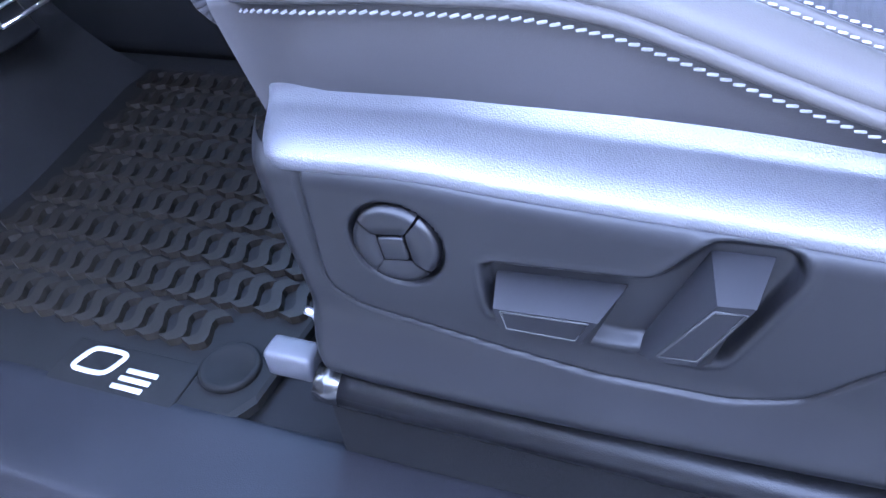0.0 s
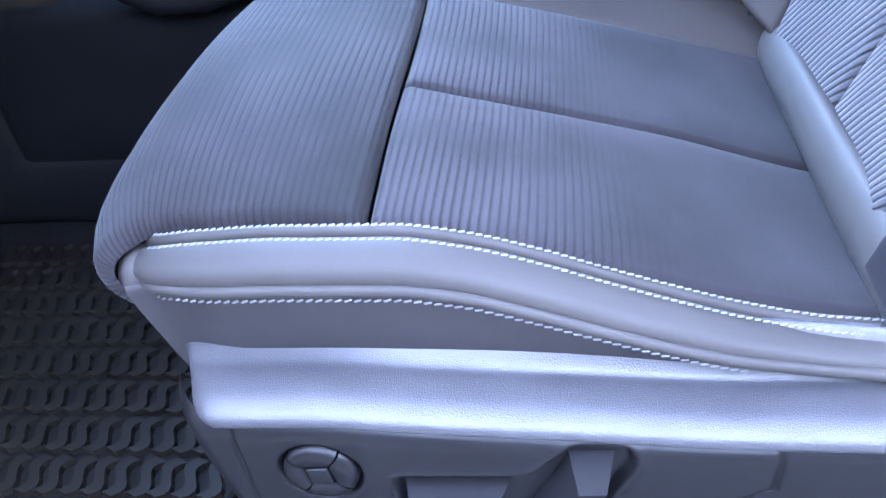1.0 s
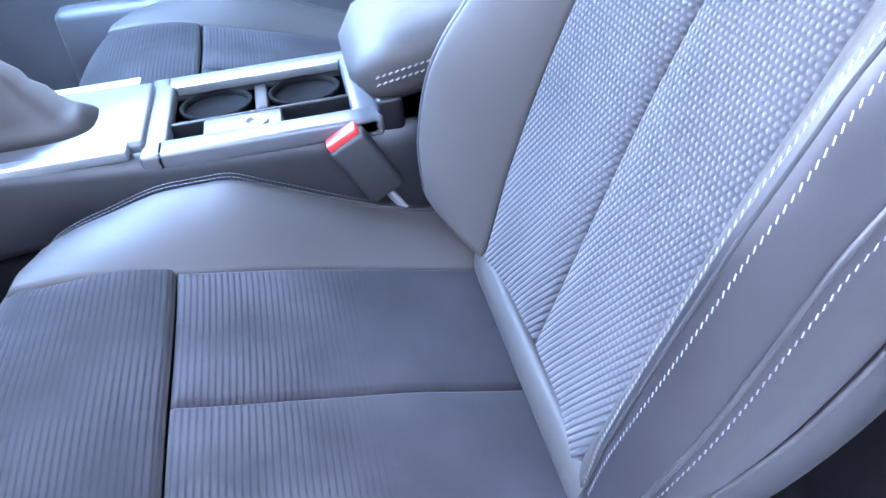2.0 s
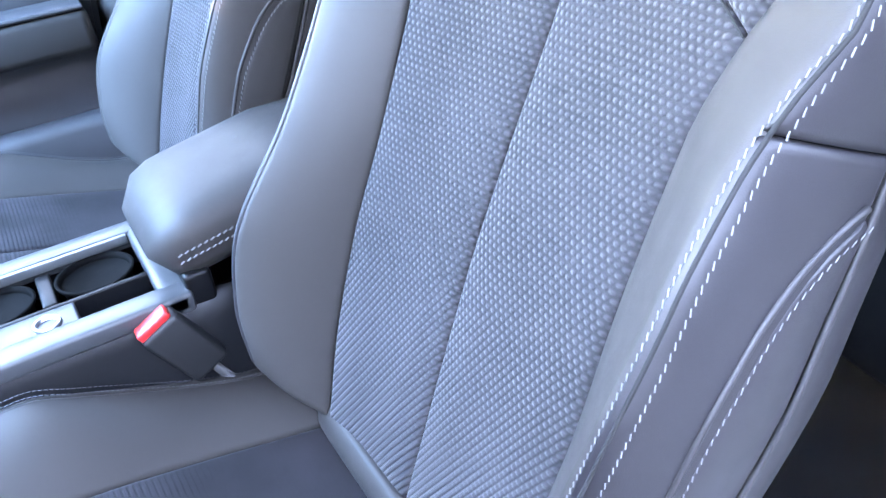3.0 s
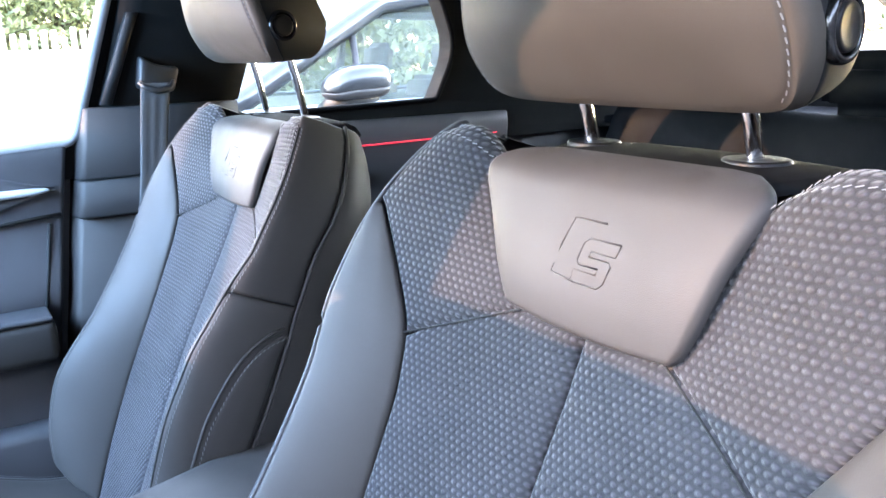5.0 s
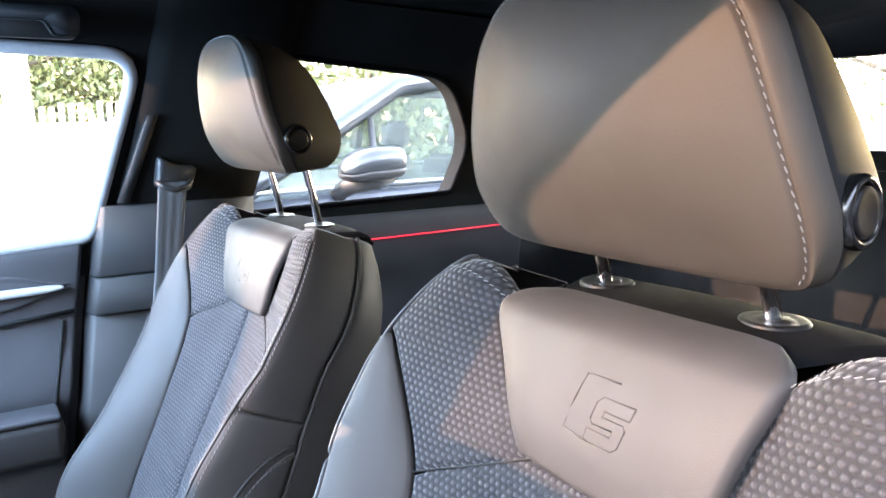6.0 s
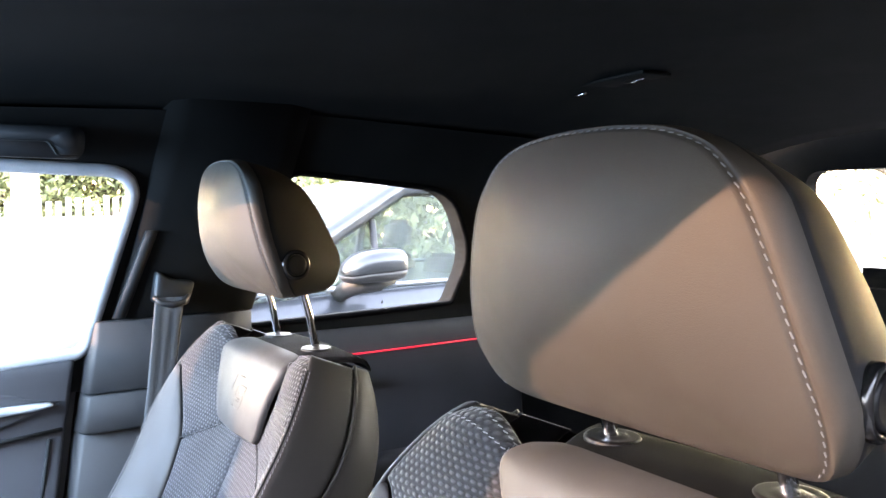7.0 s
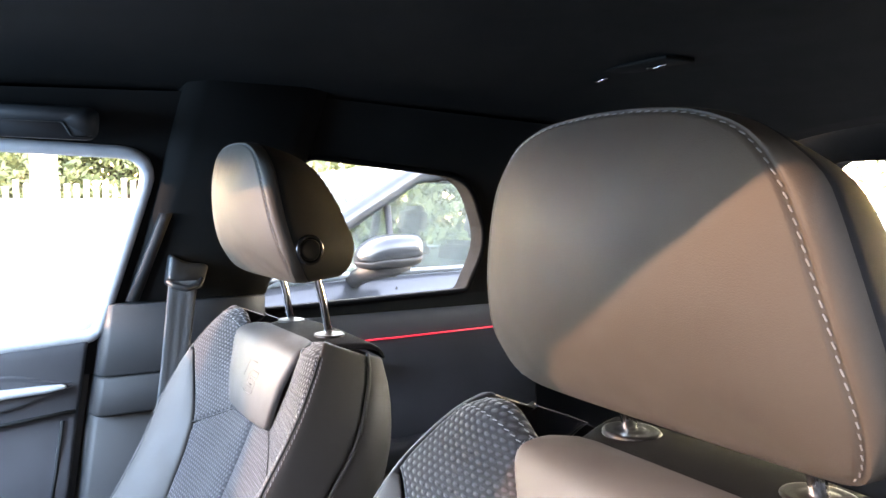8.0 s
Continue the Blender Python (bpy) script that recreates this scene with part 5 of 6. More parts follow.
pillar_piece("pillar_lower", 0.05, 0.716, 1.096, PILLAR, "dark grey plastic lower middle pillar panel")
pillar_piece("pillar_trim", 0.706, 0.772, 1.080, PILLAR, "dark grey plastic pillar trim with a stepped lower edge")
pillar_piece("pillar_trim", 0.7735, 0.897, 1.079, PILLAR, "dark grey plastic pillar trim below the belt slot")
bm = bmesh.new()
loft(bm, [[Vector((x + dx, side_y(z) - d, z)) for x, d in ((0.088, -0.02), (0.096, 0.012), (0.13, 0.022), (0.30, 0.022), (0.340, 0.010), (0.352, -0.02))] for z, dx in ((0.8985, 0.014), (1.0, 0.040), (1.28, 0.100))])
tagged(part("pillar_upper", bm, HEADLINER, None), "black cloth-covered upper middle pillar", "pillar trim", kind="structure")
# seat belt: height slide, hooded loop and ribbed webbing
belt = thing("seat_belt", (0.19, 1.06, 0.90), "dark grey seat belt hanging from its hooded pillar loop", "seat belt")
bm = bmesh.new()
loft(bm, [[Vector((x, side_y(z) - d, z)) for x, d in ((x0, 0.018), (x0 + 0.002, 0.027), (x0 + 0.019, 0.028), (x0 + 0.022, 0.018))] for x0, z in ((0.106, 0.902), (0.122, 0.950), (0.150, 1.035), (0.156, 1.052))])
part("height_slide", bm, PILLAR, belt, "long plastic height slide")
bm = bmesh.new()
loft(bm, [[Vector((x, y, z)) for x, z in rounded([(0.166 + e, 0.926 + e), (0.226 - e, 0.918 + e), (0.240 - e, 0.962 - e), (0.198, 0.966 - e), (0.172 + e, 0.984 - e)], [0.010, 0.010, 0.012, 0.02, 0.010], 4)] for y, e in ((1.072, 0.0), (1.050, 0.0), (1.044, 0.002), (1.041, 0.006))])
part("loop_hood", bm, DARK, belt, "black plastic belt loop hood")
bm = bmesh.new()
tube(bm, [(0.166, 1.040, 0.938), (0.176, 1.033, 0.928), (0.196, 1.031, 0.923), (0.216, 1.034, 0.927), (0.226, 1.041, 0.938)], [0.004, 0.0055, 0.006, 0.0055, 0.004], 10)
part("loop_bar", bm, DARK, belt, "black bar under the hood")
bm = bmesh.new()
rows = []
for x0, x1, y, z in ((0.168, 0.217, 1.036, 0.936), (0.166, 0.214, 1.042, 0.905), (0.156, 0.202, 1.060, 0.78), (0.128, 0.174, 1.074, 0.55), (0.098, 0.144, 1.080, 0.25)):
    prof = [(i / 12, 0.0011 * abs(math.sin(math.pi * 3 * i / 12))) for i in range(13)]
    rows.append([Vector((mixed(x0, x1, q), y - h, z)) for q, h in prof] + [Vector((x1, y + 0.0015, z)), Vector((x0, y + 0.0015, z))])
loft(bm, rows)
part("webbing", bm, BELT, belt, "ribbed grey webbing")

# ---- roof ----
def roof_form(u, v):
    y = mixed(-0.300, 1.040, v)
    t = 2 * v - 1
    x = mixed(-0.54, 1.62, u)
    crown = 1.330 - 0.030 * ((x - 0.35) / 1.0) ** 2 - (0.05 * max(0, x - 1.0))
    return (x, y, crown - 0.085 * abs(t) ** 3.2)


bm = bmesh.new()
nu, nv = 30, 24
g = [[bm.verts.new(roof_form(i / nu, j / nv)) for i in range(nu + 1)] for j in range(nv + 1)]
for j in range(nv):
    for i in range(nu):
        bm.faces.new((g[j][i], g[j][i + 1], g[j + 1][i + 1], g[j + 1][i]))
r = bmesh.ops.extrude_face_region(bm, geom=bm.faces[:])
for gv in r["geom"]:
    if isinstance(gv, bmesh.types.BMVert):
        gv.co.z += 0.04
ceiling = tagged(part("ceiling", bm, HEADLINER, None), "black cloth car headliner", "headliner", kind="structure")

handle = thing("grab_handle", (-0.02, 1.0, 1.2), "black folding grab handle above the door", "grab handle")
bm = bmesh.new()
loft(bm, [[Vector((x, y - 0.010, z)) for x, z in rounded([(-0.30, 1.170), (0.056, 1.166), (0.062, 1.216), (-0.30, 1.216)], [0.01, 0.016, 0.022, 0.01], 5)] for y in (1.008, 0.992, 0.989)])
part("base_plate", bm, DARK, handle)
bm = bmesh.new()
loft(bm, [[Vector((x, y, z)) for x, z in rounded([(-0.30, 1.192), (0.006, 1.191), (0.018, 1.170), (0.050, 1.170), (0.054, 1.212), (-0.30, 1.212)], [0.004, 0.005, 0.005, 0.010, 0.018, 0.004], 4)] for y in (0.982, 0.964, 0.961)])
part("grip", bm, DARK, handle, "black plastic folding grip")
bm = bmesh.new()
tube(bm, [(-0.29, 0.9605, 1.1915), (0.004, 0.9605, 1.1905), (0.008, 0.9605, 1.188), (0.0175, 0.9605, 1.1705), (0.021, 0.9605, 1.1690), (0.046, 0.9605, 1.1690)], 0.0009, 6)
part("edge_line", bm, PILLAR, handle, "thin lighter line along the grip's edge")

lamp = thing("reading_lamp", (0.90, 0.70, 1.30), "black roof lamp with two chrome slivers for its glints", "roof lamp")
box_part("housing", (0.91, 0.705, 1.3105), (0.07, 0.22, 0.006), HEADLINER, lamp, 0.004)
# two chrome slivers modelled in place of the glints on the lenses
for yy, xx in ((0.787, 0.905), (0.626, 0.885)):
    bm = bmesh.new()
    tube(bm, [(xx, yy - 0.022, 1.3), (xx, yy, 1.298), (xx, yy + 0.022, 1.3)], [0.0015, 0.0035, 0.0015], 8)
    part("lens", bm, CHROME, lamp, "chrome sliver standing for a lens glint")

# unseen plate added under the front roof edge; its outline shapes the sun's shadow
mirror = thing("sun_blocking_plate", (-0.55, 0.37, 1.25), "added black plate and mirror, unseen, cut to shadow the driver's seat", "mirror")
bm = bmesh.new()
loft(bm, [[Vector((x, y, z)) for y, z in ((0.085, 1.36), (0.144, 1.289), (0.178, 1.253), (0.220, 1.220), (0.246, 1.204), (0.302, 1.179), (0.335, 1.158), (0.408, 1.112), (0.398, 1.062), (0.405, 1.005), (0.412, 0.955), (0.60, 0.945), (0.66, 1.31), (0.66, 1.36))] for x in (-0.575, -0.555)])
bmesh.ops.bevel(bm, geom=bm.edges[:], offset=0.006, segments=2, affect="EDGES")
part("housing", bm, DARK, mirror)
box_part("bracket", (-0.50, 0.37, 1.318), (0.13, 0.50, 0.030), DARK, mirror, 0.006)
bm = bmesh.new()
loft(bm, [[Vector((x, y, z)) for y, z in rounded([(0.50, 1.08), (0.505, 0.98), (0.62, 0.98), (0.63, 1.08)], 0.03)] for x in (-0.56, -0.535)])
part("glass", bm, DARK, mirror)

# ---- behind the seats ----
# much darker than the front leather: the rear cabin's shade is coloured in
BENCH = grained("shaded_rear_leather", (0.0032, 0.0031, 0.0034), (0.0056, 0.0054, 0.0059), 0.7, grain=700, grain_depth=0.0003, specular=0.12)
bench = thing("rear_bench", (1.1, 0.37, 0.02), "black rear bench seat, its shade put into the leather colour", "rear seat")


def bench_form(u, v):
    y = mixed(-0.28, 1.02, u)
    x = spline([(0, 0.70), (0.1, 0.66), (0.45, 1.02), (0.55, 1.08), (1.0, 1.30)])(v)
    z = spline([(0, 0.10), (0.1, 0.33), (0.45, 0.30), (0.55, 0.34), (0.95, 0.84), (1.0, 0.85)])(v)
    return (x + 0.02 * math.cos(u * 6.28 * 3), y, z)


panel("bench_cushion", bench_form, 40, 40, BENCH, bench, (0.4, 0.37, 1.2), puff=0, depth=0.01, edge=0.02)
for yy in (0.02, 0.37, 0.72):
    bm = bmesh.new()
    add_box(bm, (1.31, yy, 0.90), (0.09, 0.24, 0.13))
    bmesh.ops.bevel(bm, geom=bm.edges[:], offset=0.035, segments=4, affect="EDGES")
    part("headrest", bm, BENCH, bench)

# rear wall with the back window
def tail_x(z):
    return 1.95 - 0.62 * max(0.0, z - 0.84)


def build_tail():
    bm = bmesh.new()
    outline = [(-0.40, 0.02), (1.14, 0.02), (1.14, 0.86), (1.02, 1.28), (-0.28, 1.28), (-0.40, 0.86)]
    hole = rounded([(-0.20, 0.90), (0.94, 0.90), (0.86, 1.17), (-0.12, 1.17)], 0.05)
    for lp in (outline, hole):
        vs = [bm.verts.new((0, p[0], p[1])) for p in lp]
        for i in range(len(vs)):
            bm.edges.new((vs[i], vs[(i + 1) % len(vs)]))
    bmesh.ops.triangle_fill(bm, use_beauty=True, use_dissolve=False, edges=bm.edges[:])
    r = bmesh.ops.extrude_face_region(bm, geom=bm.faces[:])
    moved = [q for q in r["geom"] if isinstance(q, bmesh.types.BMVert)]
    for v in bm.verts:
        v.co.x = tail_x(v.co.z)
    for v in moved:
        v.co.x += 0.05
    return tagged(part("wall_rear", bm, COLLAR, None, smooth=False), "black tailgate lining with the rear window opening", "tailgate", kind="structure")


build_tail()
slab("rear_deck", (1.62, 0.37, 0.80), (0.60, 1.44, 0.02), CARPET, "dark luggage cover behind the rear seats", "luggage cover")
slab("wall_far_lower", (0.4, 1.165, 0.387), (2.9, 0.05, 0.775), DARK, "dark inner body side", "body side")
# driver's side, behind the open door
NEAR_UP = [(0.36, 0.845), (0.30, 1.23), (1.0, 1.235), (1.45, 1.15), (1.75, 0.86), (1.75, 0.845)]
NEAR_WIN = rounded([(0.44, 0.872), (0.842, 0.884), (0.860, 1.000), (0.770, 1.085), (0.48, 1.110)], 0.04)
tagged(holed_plate("wall_near", NEAR_UP, [NEAR_WIN], lambda z: 0.74 - side_y(z) - 0.05, 0.05, HEADLINER), "black side wall behind the driver's door", "car pillars", kind="structure")
slab("wall_near_lower", (1.05, -0.41, 0.42), (1.38, 0.05, 0.85), DARK, "dark inner body side behind the driver's door", "body side")
PAINT = plain("silver_blue_paint", (0.034, 0.040, 0.047), 0.35, 0.5, 0.5)
bm = bmesh.new()
tube(bm, [(-1.15, -0.36, 0.86), (-0.80, -0.335, 1.07), (-0.54, -0.30, 1.235)], [0.045, 0.04, 0.04], 10)
tagged(part("pillar_front_near", bm, DARK, None), "black windscreen pillar beside the driver", "pillar trim", kind="structure")
bm = bmesh.new()
tube(bm, [(-1.15, 1.10, 0.86), (-0.80, 1.115, 1.07), (-0.54, 1.105, 1.235)], [0.075, 0.058, 0.048], 12)
tagged(part("pillar_front_far", bm, DARK, None), "black windscreen pillar beside the passenger", "pillar trim", kind="structure")
bm = bmesh.new()
tube(bm, [(-0.54, -0.325, 1.235), (0.1, -0.335, 1.258), (0.6, -0.335, 1.258), (1.1, -0.33, 1.24)], 0.036, 12)
tagged(part("roof_rail_near", bm, DARK, None), "black door seal along the roof edge", "roof rail", kind="structure")

# outer mirror on the passenger's door
outer_mirror = thing("door_mirror", (-0.70, 1.20, 0.86), "silver-blue outer mirror on the passenger door", "car mirror")
bm = bmesh.new()
body = spline([(0.0, 0.55), (0.15, 0.88), (0.5, 1.0), (0.85, 0.92), (1.0, 0.6)])
loft(bm, [[Vector((-0.70 + 0.075 * math.copysign(abs(math.cos(a)) ** 0.7, math.cos(a)) * body(t), mixed(1.20, 1.44, t), 0.965 + 0.088 * math.copysign(abs(math.sin(a)) ** 0.7, math.sin(a)) * body(t))) for a in [6.28318 * k / 20 for k in range(20)]] for t in [k / 12 for k in range(13)]])
part("cap", bm, PAINT, outer_mirror)
bm = bmesh.new()
loft(bm, [[Vector((x, 1.32 + math.cos(a) * 0.10, 0.965 + math.sin(a) * 0.068)) for a in [6.28318 * k / 24 for k in range(24)]] for x in (-0.632, -0.621)])
part("glass", bm, CHROME, outer_mirror, "mirror glass")
bm = bmesh.new()
tube(bm, [(-0.70, 1.165, 0.865), (-0.70, 1.20, 0.885), (-0.70, 1.27, 0.90)], [0.035, 0.030, 0.028], 12)
part("foot", bm, DARK, outer_mirror)


# the driver's door, standing wide open
def build_open_door():
    """An open front door: outer skin, lining, armrest, window frame and glass."""
    door = thing("driver_door", (-1.08, -0.44, -0.2), "wide open silver-blue driver's door with dark lining", "car door")
    turn = Matrix.Rotation(radians(-76), 3, "Z")
    hinge_at = Vector((-1.08, -0.44, 0.0))
    at = lambda along, out, z: hinge_at + turn @ Vector((along, -out, z))
    prof = spline([(-0.22, 0.060), (-0.10, 0.085), (0.20, 0.100), (0.55, 0.095), (0.86, 0.070)])

    def skin(u, v):
        z = mixed(-0.22, 0.86, v)
        return at(mixed(0.0, 1.08 - 0.05 * v, u), prof(z), z)

    def lining(u, v):
        z = mixed(-0.20, 0.85, v)
        return at(mixed(0.01, 1.06 - 0.05 * v, u), 0.020 - 0.03 * smoothstep(0.30, 0.42, z) * smoothstep(0.62, 0.50, z) - 0.02 * smoothstep(0.72, 0.80, z), z)

    panel("outer_skin", skin, 14, 20, PAINT, door, (-2, -2, 0.4), puff=0.0, depth=0.03, edge=0.02, label="silver-blue painted door skin")
    panel("lining", lining, 14, 30, PANEL, door, (0.5, 0.2, 0.5), puff=0.0, depth=0.01, edge=0.01, label="dark door lining")
    for u in (0.0, 1.0):
        bm = bmesh.new()
        loft(bm, [[skin(u, k / 20) for k in range(21)], [lining(u, k / 20) for k in range(21)]], closed=False, caps=False)
        part("edge", bm, PAINT, door)
    bm = bmesh.new()
    frame_line = [(0.02, 0.85), (0.30, 1.05), (0.56, 1.215), (0.80, 1.235), (1.02, 1.225), (1.045, 1.10), (1.03, 0.85)]
    tube(bm, [at(a, 0.045 - 0.25 * (z - 0.85), z) for a, z in frame_line], 0.022, 10)
    part("window_frame", bm, DARK, door)
    bm = bmesh.new()
    bm.faces.new([bm.verts.new(at(a, 0.045 - 0.25 * (z - 0.85), z)) for a, z in frame_line])
    pane_ob = part("window_pane", bm, GLASS, door, smooth=False)
    pane_ob.visible_shadow = False
    bm = bmesh.new()
    loft(bm, [[at(a, -0.055 + dy, 0.50 + dz) for dy, dz in ((0.07, -0.05), (0.0, -0.03), (0.0, 0.025), (0.07, 0.03))] for a in (0.30, 0.36, 0.80, 0.88)])
    bmesh.ops.bevel(bm, geom=bm.edges[:], offset=0.008, segments=2, affect="EDGES")
    part("armrest", bm, LEATHER, door)


build_open_door()

# ---- outdoors ----
GROUND_Z = -0.38
PAVING = grained("yard_paving", (0.16, 0.152, 0.14), (0.24, 0.23, 0.21), 0.9, grain=60, grain_depth=0.002, blotch=0.8)
bm = bmesh.new()
add_box(bm, (0, 0, GROUND_Z - 0.05), (900, 900, 0.1))
tagged(part("ground", bm, PAVING, None, smooth=False), "dull paved yard", "ground", kind="structure")

# low fence beyond the car
POST_W = plain("pale_wood", (0.62, 0.58, 0.50), 0.8)
fence = thing("picket_fence", (1.5, 9.5, GROUND_Z), "white yard wall topped with pale uneven pickets", "fence")
random.seed(4)
for i in range(64):
    h = random.choice((0.15, 0.19, 0.23, 0.25, 0.26))
    box_part("picket", (-1.8 + i * 0.104, 9.5, 1.02 + h / 2), (0.060, 0.03, h), POST_W, fence, 0.006, seg=1)
box_part("low_wall", (1.5, 9.5, (GROUND_Z + 1.03) / 2), (6.8, 0.16, 1.03 - GROUND_Z), POST_W, fence, 0.01, seg=1)
box_part("post", (0.56, 9.42, GROUND_Z + 1.6), (0.27, 0.24, 3.2), POST_W, fence, 0.01, seg=1)

BARK = grained("bark", (0.05, 0.038, 0.028), (0.10, 0.08, 0.06), 0.95, grain=40, grain_depth=0.02)


def leaf_material(name, dark, light):
    m, n, l, b = base_material(name, 0.6)
    oi = n.new("ShaderNodeNewGeometry")
    l.new(ramp(n, l, oi.outputs["Random Per Island"], [(0.0, dark), (1.0, light)]), b.inputs["Base Color"])
    b.inputs["Transmission Weight"].default_value = 0.0
    return m


LEAF = leaf_material("leaves", (0.045, 0.065, 0.022), (0.20, 0.21, 0.09))


def build_tree(x, y, h, crown, seed, n=5000):
    rng = np.random.RandomState(seed)
    tree = thing("tree", (x, y, GROUND_Z), "leafy green tree with a dark trunk", "tree", "trees in the yard")
    bm = bmesh.new()
    tube(bm, [(x, y, GROUND_Z), (x + 0.05, y, GROUND_Z + h * 0.25), (x - 0.03, y + 0.05, GROUND_Z + h * 0.6), (x, y, GROUND_Z + h * 0.85)], [0.20, 0.15, 0.10, 0.04], 10)
    ends = []
    for k in range(9):
        a = k * 2.4
        z0 = GROUND_Z + h * (0.22 + 0.06 * k)
        e = (x + math.cos(a) * crown * 0.75, y + math.sin(a) * crown * 0.75, z0 + h * 0.16)
        tube(bm, [(x, y, z0), ((x + e[0]) / 2, (y + e[1]) / 2, z0 + h * 0.11), e], [0.07, 0.045, 0.015], 6)
        ends.append(e)
    part("trunk", bm, BARK, tree)
    pts = []
    verts, faces = [], []
    centres = [np.array(e) for e in ends] + [np.array((x + rng.uniform(-1, 1) * crown * 0.6, y + rng.uniform(-1, 1) * crown * 0.6, GROUND_Z + h * rng.uniform(0.25, 1.0))) for _ in range(22)]
    for i in range(n):
        c = centres[rng.randint(len(centres))]
        q = c + rng.normal(0, 1, 3) * crown * np.array((0.20, 0.20, 0.15))
        ax = rng.normal(0, 1, 3)
        ax /= np.linalg.norm(ax)
        bx = np.cross(ax, rng.normal(0, 1, 3))
        bx /= np.linalg.norm(bx)
        s = rng.uniform(0.035, 0.075)
        k = len(verts)
        verts += [tuple(q - ax * s), tuple(q + bx * s * 0.45), tuple(q + ax * s), tuple(q - bx * s * 0.45)]
        faces.append((k, k + 1, k + 2, k + 3))
    me = bpy.data.meshes.new("crown")
    me.from_pydata(verts, [], faces)
    me.materials.append(LEAF)
    ob = new("crown", me)
    ob.parent = tree
    ob.matrix_parent_inverse = Matrix.Translation(-tree.location)
    return tree


build_tree(8.6, 11.0, 5.5, 1.9, 3, 9000)
build_tree(7.8, 7.0, 6.0, 2.0, 5, 9000)
build_tree(-2.6, 14.5, 5.0, 2.0, 8, 6000)
build_tree(0.3, 11.6, 3.4, 1.5, 31, 12000)
build_tree(1.9, 12.2, 3.6, 1.5, 37, 12000)
build_tree(0.2, 13.0, 5.5, 2.2, 21, 9000)
build_tree(3.0, 13.5, 5.0, 2.0, 23, 8000)
build_tree(3.4, 6.6, 2.3, 1.5, 17, 13000)
build_tree(10.5, 4.6, 5.0, 1.9, 11, 8000)

MIRROR_CAP = plain("mirror_cap", (0.030, 0.034, 0.038), 0.3, 0.5, 0.4)

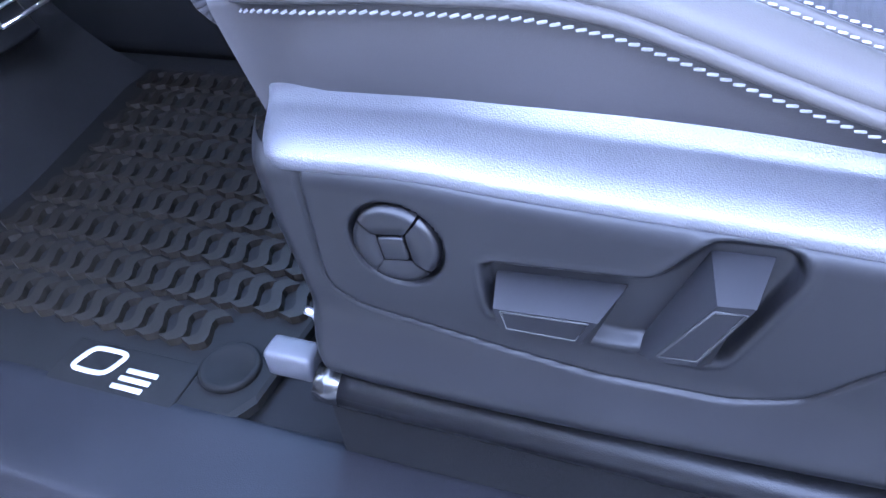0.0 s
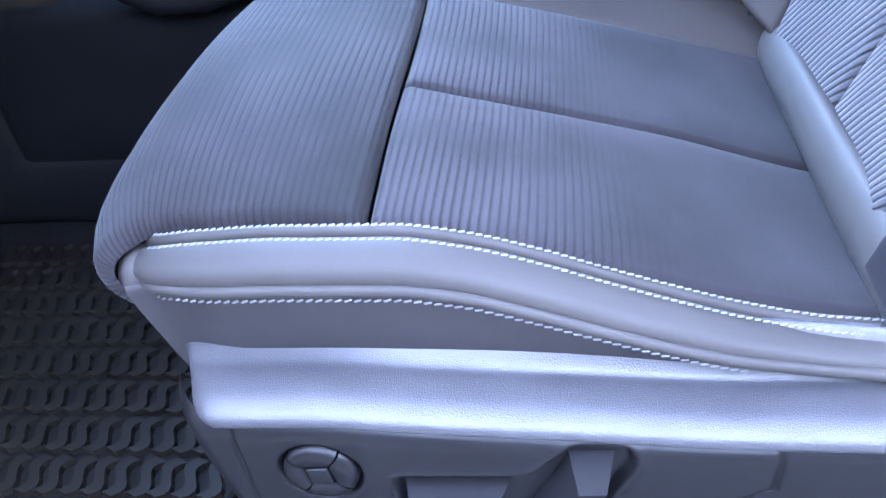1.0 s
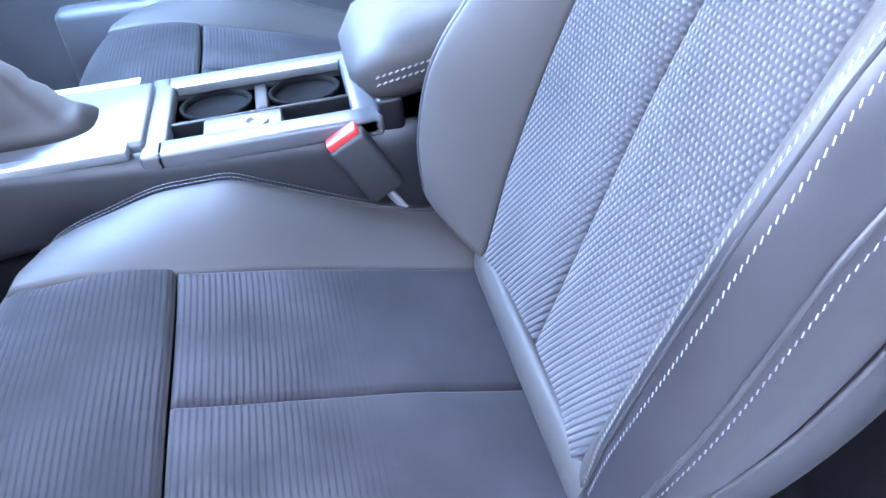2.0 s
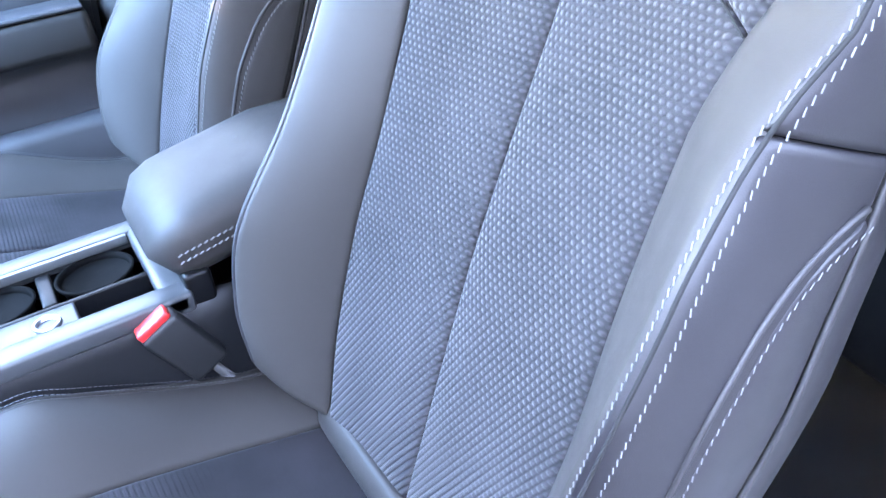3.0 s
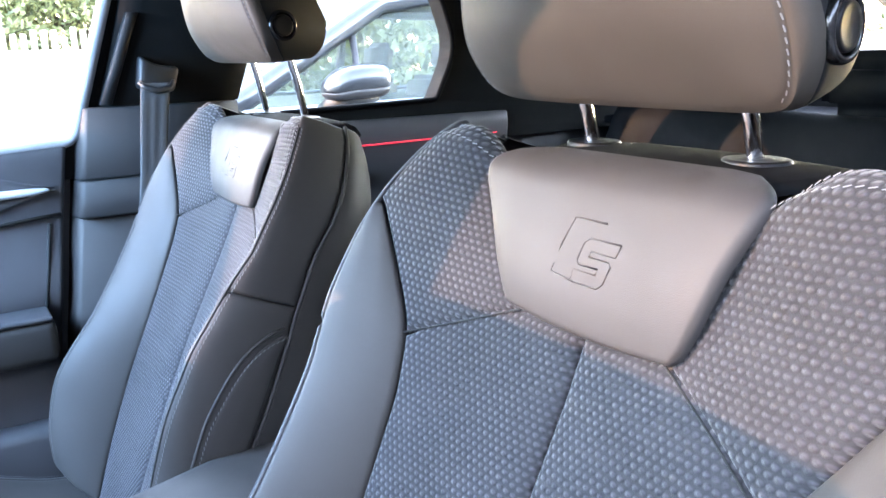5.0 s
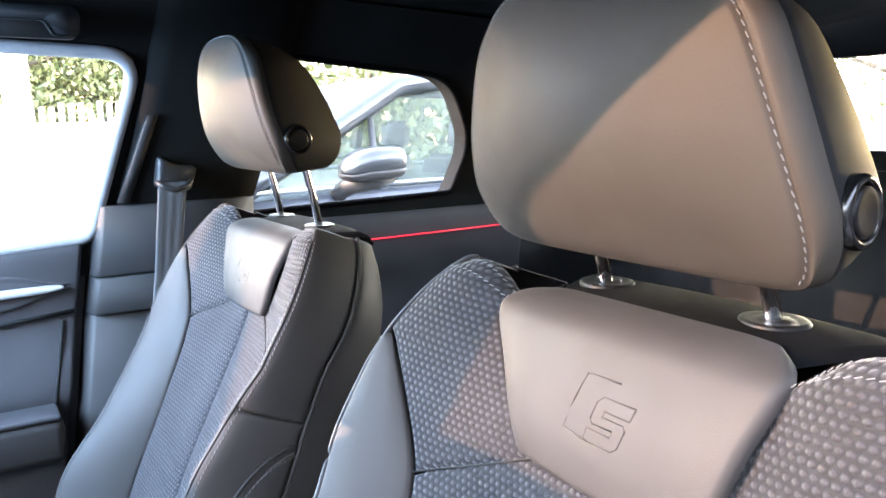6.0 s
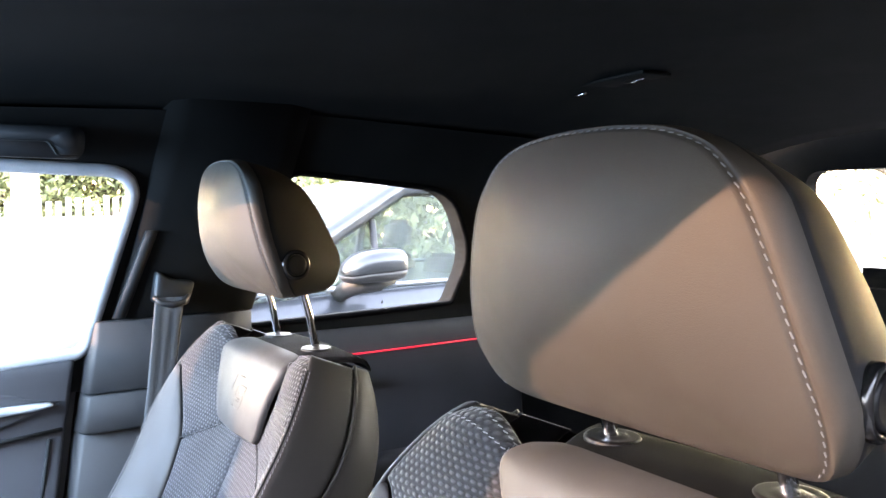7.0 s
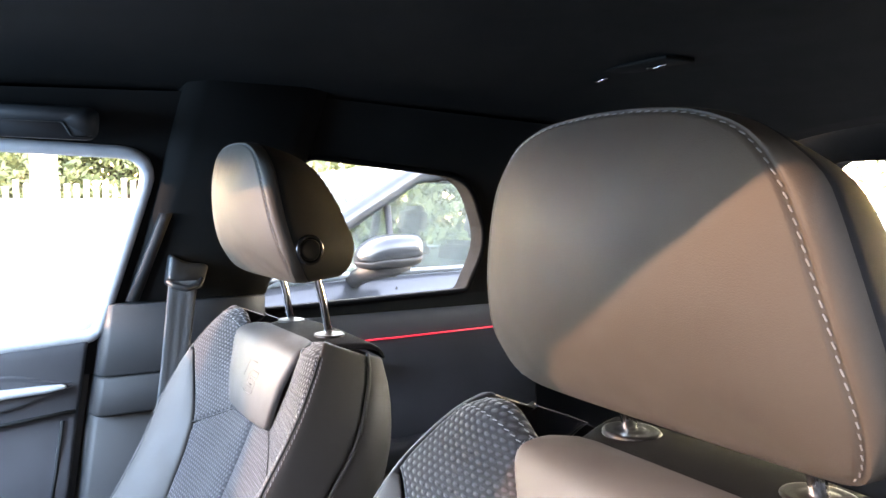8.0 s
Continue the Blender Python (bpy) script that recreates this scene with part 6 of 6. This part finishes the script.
# parked car on the far side
def build_parked_car(x0, y0):
    car = thing("parked_car", (x0, y0, GROUND_Z), "silver-blue parked car seen through the rear side window", "car")
    z0 = GROUND_Z
    L = 4.4
    # silhouette rows: position along the car, half width, sill, belt, roof heights
    rows = [(0.0, 0.60, 0.45, 0.62, 0.62), (0.12, 0.80, 0.28, 0.80, 0.80), (0.6, 0.89, 0.22, 0.94, 0.95), (1.05, 0.91, 0.22, 1.00, 1.02), (1.5, 0.915, 0.22, 1.02, 1.04), (2.5, 0.915, 0.22, 1.04, 1.05), (3.4, 0.91, 0.22, 1.05, 1.06), (4.1, 0.86, 0.28, 1.02, 1.04), (4.4, 0.70, 0.45, 0.85, 0.85)]
    bm = bmesh.new()
    rings = []
    for x, w, a, b, c in rows:
        half = [(-w * 0.92, a), (-w, a + (b - a) * 0.35), (-w, a + (b - a) * 0.7), (-w * 0.955, b), (-w * 0.6, c)]
        sect = half + [(-p, q) for p, q in reversed(half)]
        rings.append([Vector((x0 + x, y0 + p, z0 + 1.11 * q)) for p, q in sect])
    loft(bm, rings)
    part("body", bm, PAINT, car, "silver-blue painted body")
    # cabin: pillars and roof as a frame with glass set in
    prof = [(1.00, 1.135), (1.80, 1.580), (2.3, 1.655), (3.1, 1.645), (3.75, 1.495), (4.15, 1.175)]
    for sgn in (-1, 1):
        yf = lambda z: y0 + sgn * (0.865 - 0.32 * max(0, z - 1.10))
        bm = bmesh.new()
        pts = []
        for i in range(len(prof) - 1):
            for k in range(6):
                t = k / 6
                pts.append((mixed(prof[i][0], prof[i + 1][0], t), mixed(prof[i][1], prof[i + 1][1], t)))
        pts.append(prof[-1])
        tube(bm, [(x0 + x, yf(z), z0 + z) for x, z in pts], 0.045, 8)
        part("roof_pillar", bm, PAINT, car)
        bm = bmesh.new()
        glass = [(x, z - 0.02) for x, z in pts]
        bm.faces.new([bm.verts.new((x0 + x, yf(z) - sgn * 0.015, z0 + z)) for x, z in glass])
        part("side_glass", bm, CAR_GLASS, car, "dark reflecting side windows", smooth=False)
        for bx in (1.62, 2.35, 3.25):
            bm = bmesh.new()
            zt = 1.44 if bx < 2 else 1.60
            tube(bm, [(x0 + bx, yf(1.1) + sgn * 0.004, z0 + 1.08), (x0 + bx + (0.0 if bx > 2 else 0.02), yf(zt) + sgn * 0.004, z0 + zt)], 0.028 if bx > 2 else 0.016, 6)
            part("window_post", bm, DARK, car)
        bm = bmesh.new()
        tube(bm, [(x0 + 1.02, yf(1.1) + sgn * 0.006, z0 + 1.150), (x0 + 2.5, yf(1.12) + sgn * 0.006, z0 + 1.170), (x0 + 4.1, yf(1.14) + sgn * 0.006, z0 + 1.185)], 0.012, 6)
        part("belt_trim", bm, GREY_TRIM, car)
        # mirror
        bm = bmesh.new()
        shape = spline([(0.0, 0.30), (0.10, 0.66), (0.30, 0.90), (0.60, 1.0), (0.88, 0.96), (0.96, 0.80), (1.0, 0.45)])
        lean = spline([(0.0, -0.035), (0.4, -0.008), (1.0, 0.0)])
        def shell_ring(t, a):
            return Vector((x0 + 1.37 + 0.27 * t, y0 + sgn * (1.03 + 0.10 * math.copysign(abs(math.cos(a)) ** 0.6, math.cos(a)) * shape(t)), z0 + 1.262 + lean(t) + 0.068 * math.copysign(abs(math.sin(a)) ** 0.7, math.sin(a)) * shape(t)))

        ts = [q / 14 for q in range(15)]
        loft(bm, [[shell_ring(t, a) for a in [mixed(-0.22, math.pi + 0.22, q / 16) for q in range(17)]] for t in ts])
        mirror = part("mirror", bm, MIRROR_CAP, car, "silver-grey door mirror cap")
        bm = bmesh.new()
        loft(bm, [[shell_ring(t, a) for a in [mixed(math.pi + 0.27, 2 * math.pi - 0.27, q / 12) for q in range(13)]] for t in ts])
        part("lower_shell", bm, DARK, mirror, "black lower mirror shell")
        bm = bmesh.new()
        tube(bm, [(x0 + 1.43, y0 + sgn * 0.86, z0 + 1.13), (x0 + 1.44, y0 + sgn * 0.96, z0 + 1.17), (x0 + 1.52, y0 + sgn * 1.05, z0 + 1.19), (x0 + 1.59, y0 + sgn * 1.06, z0 + 1.20)], [0.035, 0.04, 0.035, 0.02], 10)
        part("mirror_foot", bm, DARK, mirror)
        for wx in (0.85, 3.5):
            bm = bmesh.new()
            c = Vector((x0 + wx, y0 + sgn * 0.83, z0 + 0.32))
            loft(bm, [[c + Vector((math.cos(6.28318 * k / 24) * r, sgn * d, math.sin(6.28318 * k / 24) * r)) for k in range(24)] for r, d in ((0.30, -0.10), (0.32, -0.06), (0.32, 0.06), (0.29, 0.10), (0.22, 0.09), (0.20, 0.05), (0.01, 0.06))])
            part("wheel", bm, RUBBER, car)
    # front seats inside
    for sx in (-0.38, 0.38):
        bm = bmesh.new()
        add_box(bm, (x0 + 2.28, y0 + sx, z0 + 0.98), (0.16, 0.46, 0.56), Matrix.Rotation(radians(14), 3, "Y"))
        add_box(bm, (x0 + 2.40, y0 + sx, z0 + 1.36), (0.10, 0.25, 0.18), Matrix.Rotation(radians(10), 3, "Y"))
        bmesh.ops.bevel(bm, geom=bm.edges[:], offset=0.035, segments=3, affect="EDGES")
        part("seat", bm, DARK, car, "dark seat behind the glass")
    # roof skin, screens
    bm = bmesh.new()
    rings = []
    for x, z in prof:
        hw = 0.865 - 0.32 * (z - 1.10)
        rings.append([Vector((x0 + x, y0 + hw * t, z0 + z + 0.05 * (1 - t * t))) for t in (-1, -0.6, -0.2, 0.2, 0.6, 1)])
    vr = [[bm.verts.new(q) for q in r] for r in rings]
    for i in (1, 2, 3):
        for k in range(5):
            bm.faces.new((vr[i][k], vr[i][k + 1], vr[i + 1][k + 1], vr[i + 1][k]))
    part("roof", bm, PAINT, car)
    for i in (0, 4):
        bm = bmesh.new()
        vr = [[bm.verts.new(q) for q in rings[j]] for j in (i, i + 1)]
        for k in range(5):
            bm.faces.new((vr[0][k], vr[0][k + 1], vr[1][k + 1], vr[1][k]))
        part("screen", bm, CAR_GLASS, car, "sloping dark glass screen")
    return car


CAR_GLASS, cn, cl, cb = base_material("tinted_car_glass", 0.0)
cb.inputs["Base Color"].default_value = (0.34, 0.41, 0.39, 1)
cb.inputs["Transmission Weight"].default_value = 0.9
cb.inputs["IOR"].default_value = 1.03
build_parked_car(-0.20, 3.52)


WALLING = grained("rendered_wall", (0.09, 0.086, 0.08), (0.13, 0.122, 0.112), 0.9, grain=80, grain_depth=0.002, blotch=1.5)
DARK_WALL = grained("blue_grey_wall", (0.028, 0.031, 0.038), (0.044, 0.048, 0.058), 0.9, grain=80, grain_depth=0.002, blotch=1.5)
# unseen wall added to cut the sky on the driver's side; bluish for its bounce
slab("sky_blocking_wall", (2.0, -3.4, GROUND_Z + 1.5), (30.0, 0.3, 3.0), DARK_WALL, "added dark wall, unseen, that dims and cools the light from the driver's side", "wall", bevel=0.02)
# unseen wall added to block the horizon glow through the windscreen
slab("sky_blocking_wall", (-11.0, 4.0, GROUND_Z + 1.85), (0.3, 26.0, 3.7), WALLING, "added plain wall, unseen, that blocks the low sky ahead", "wall", bevel=0.02)
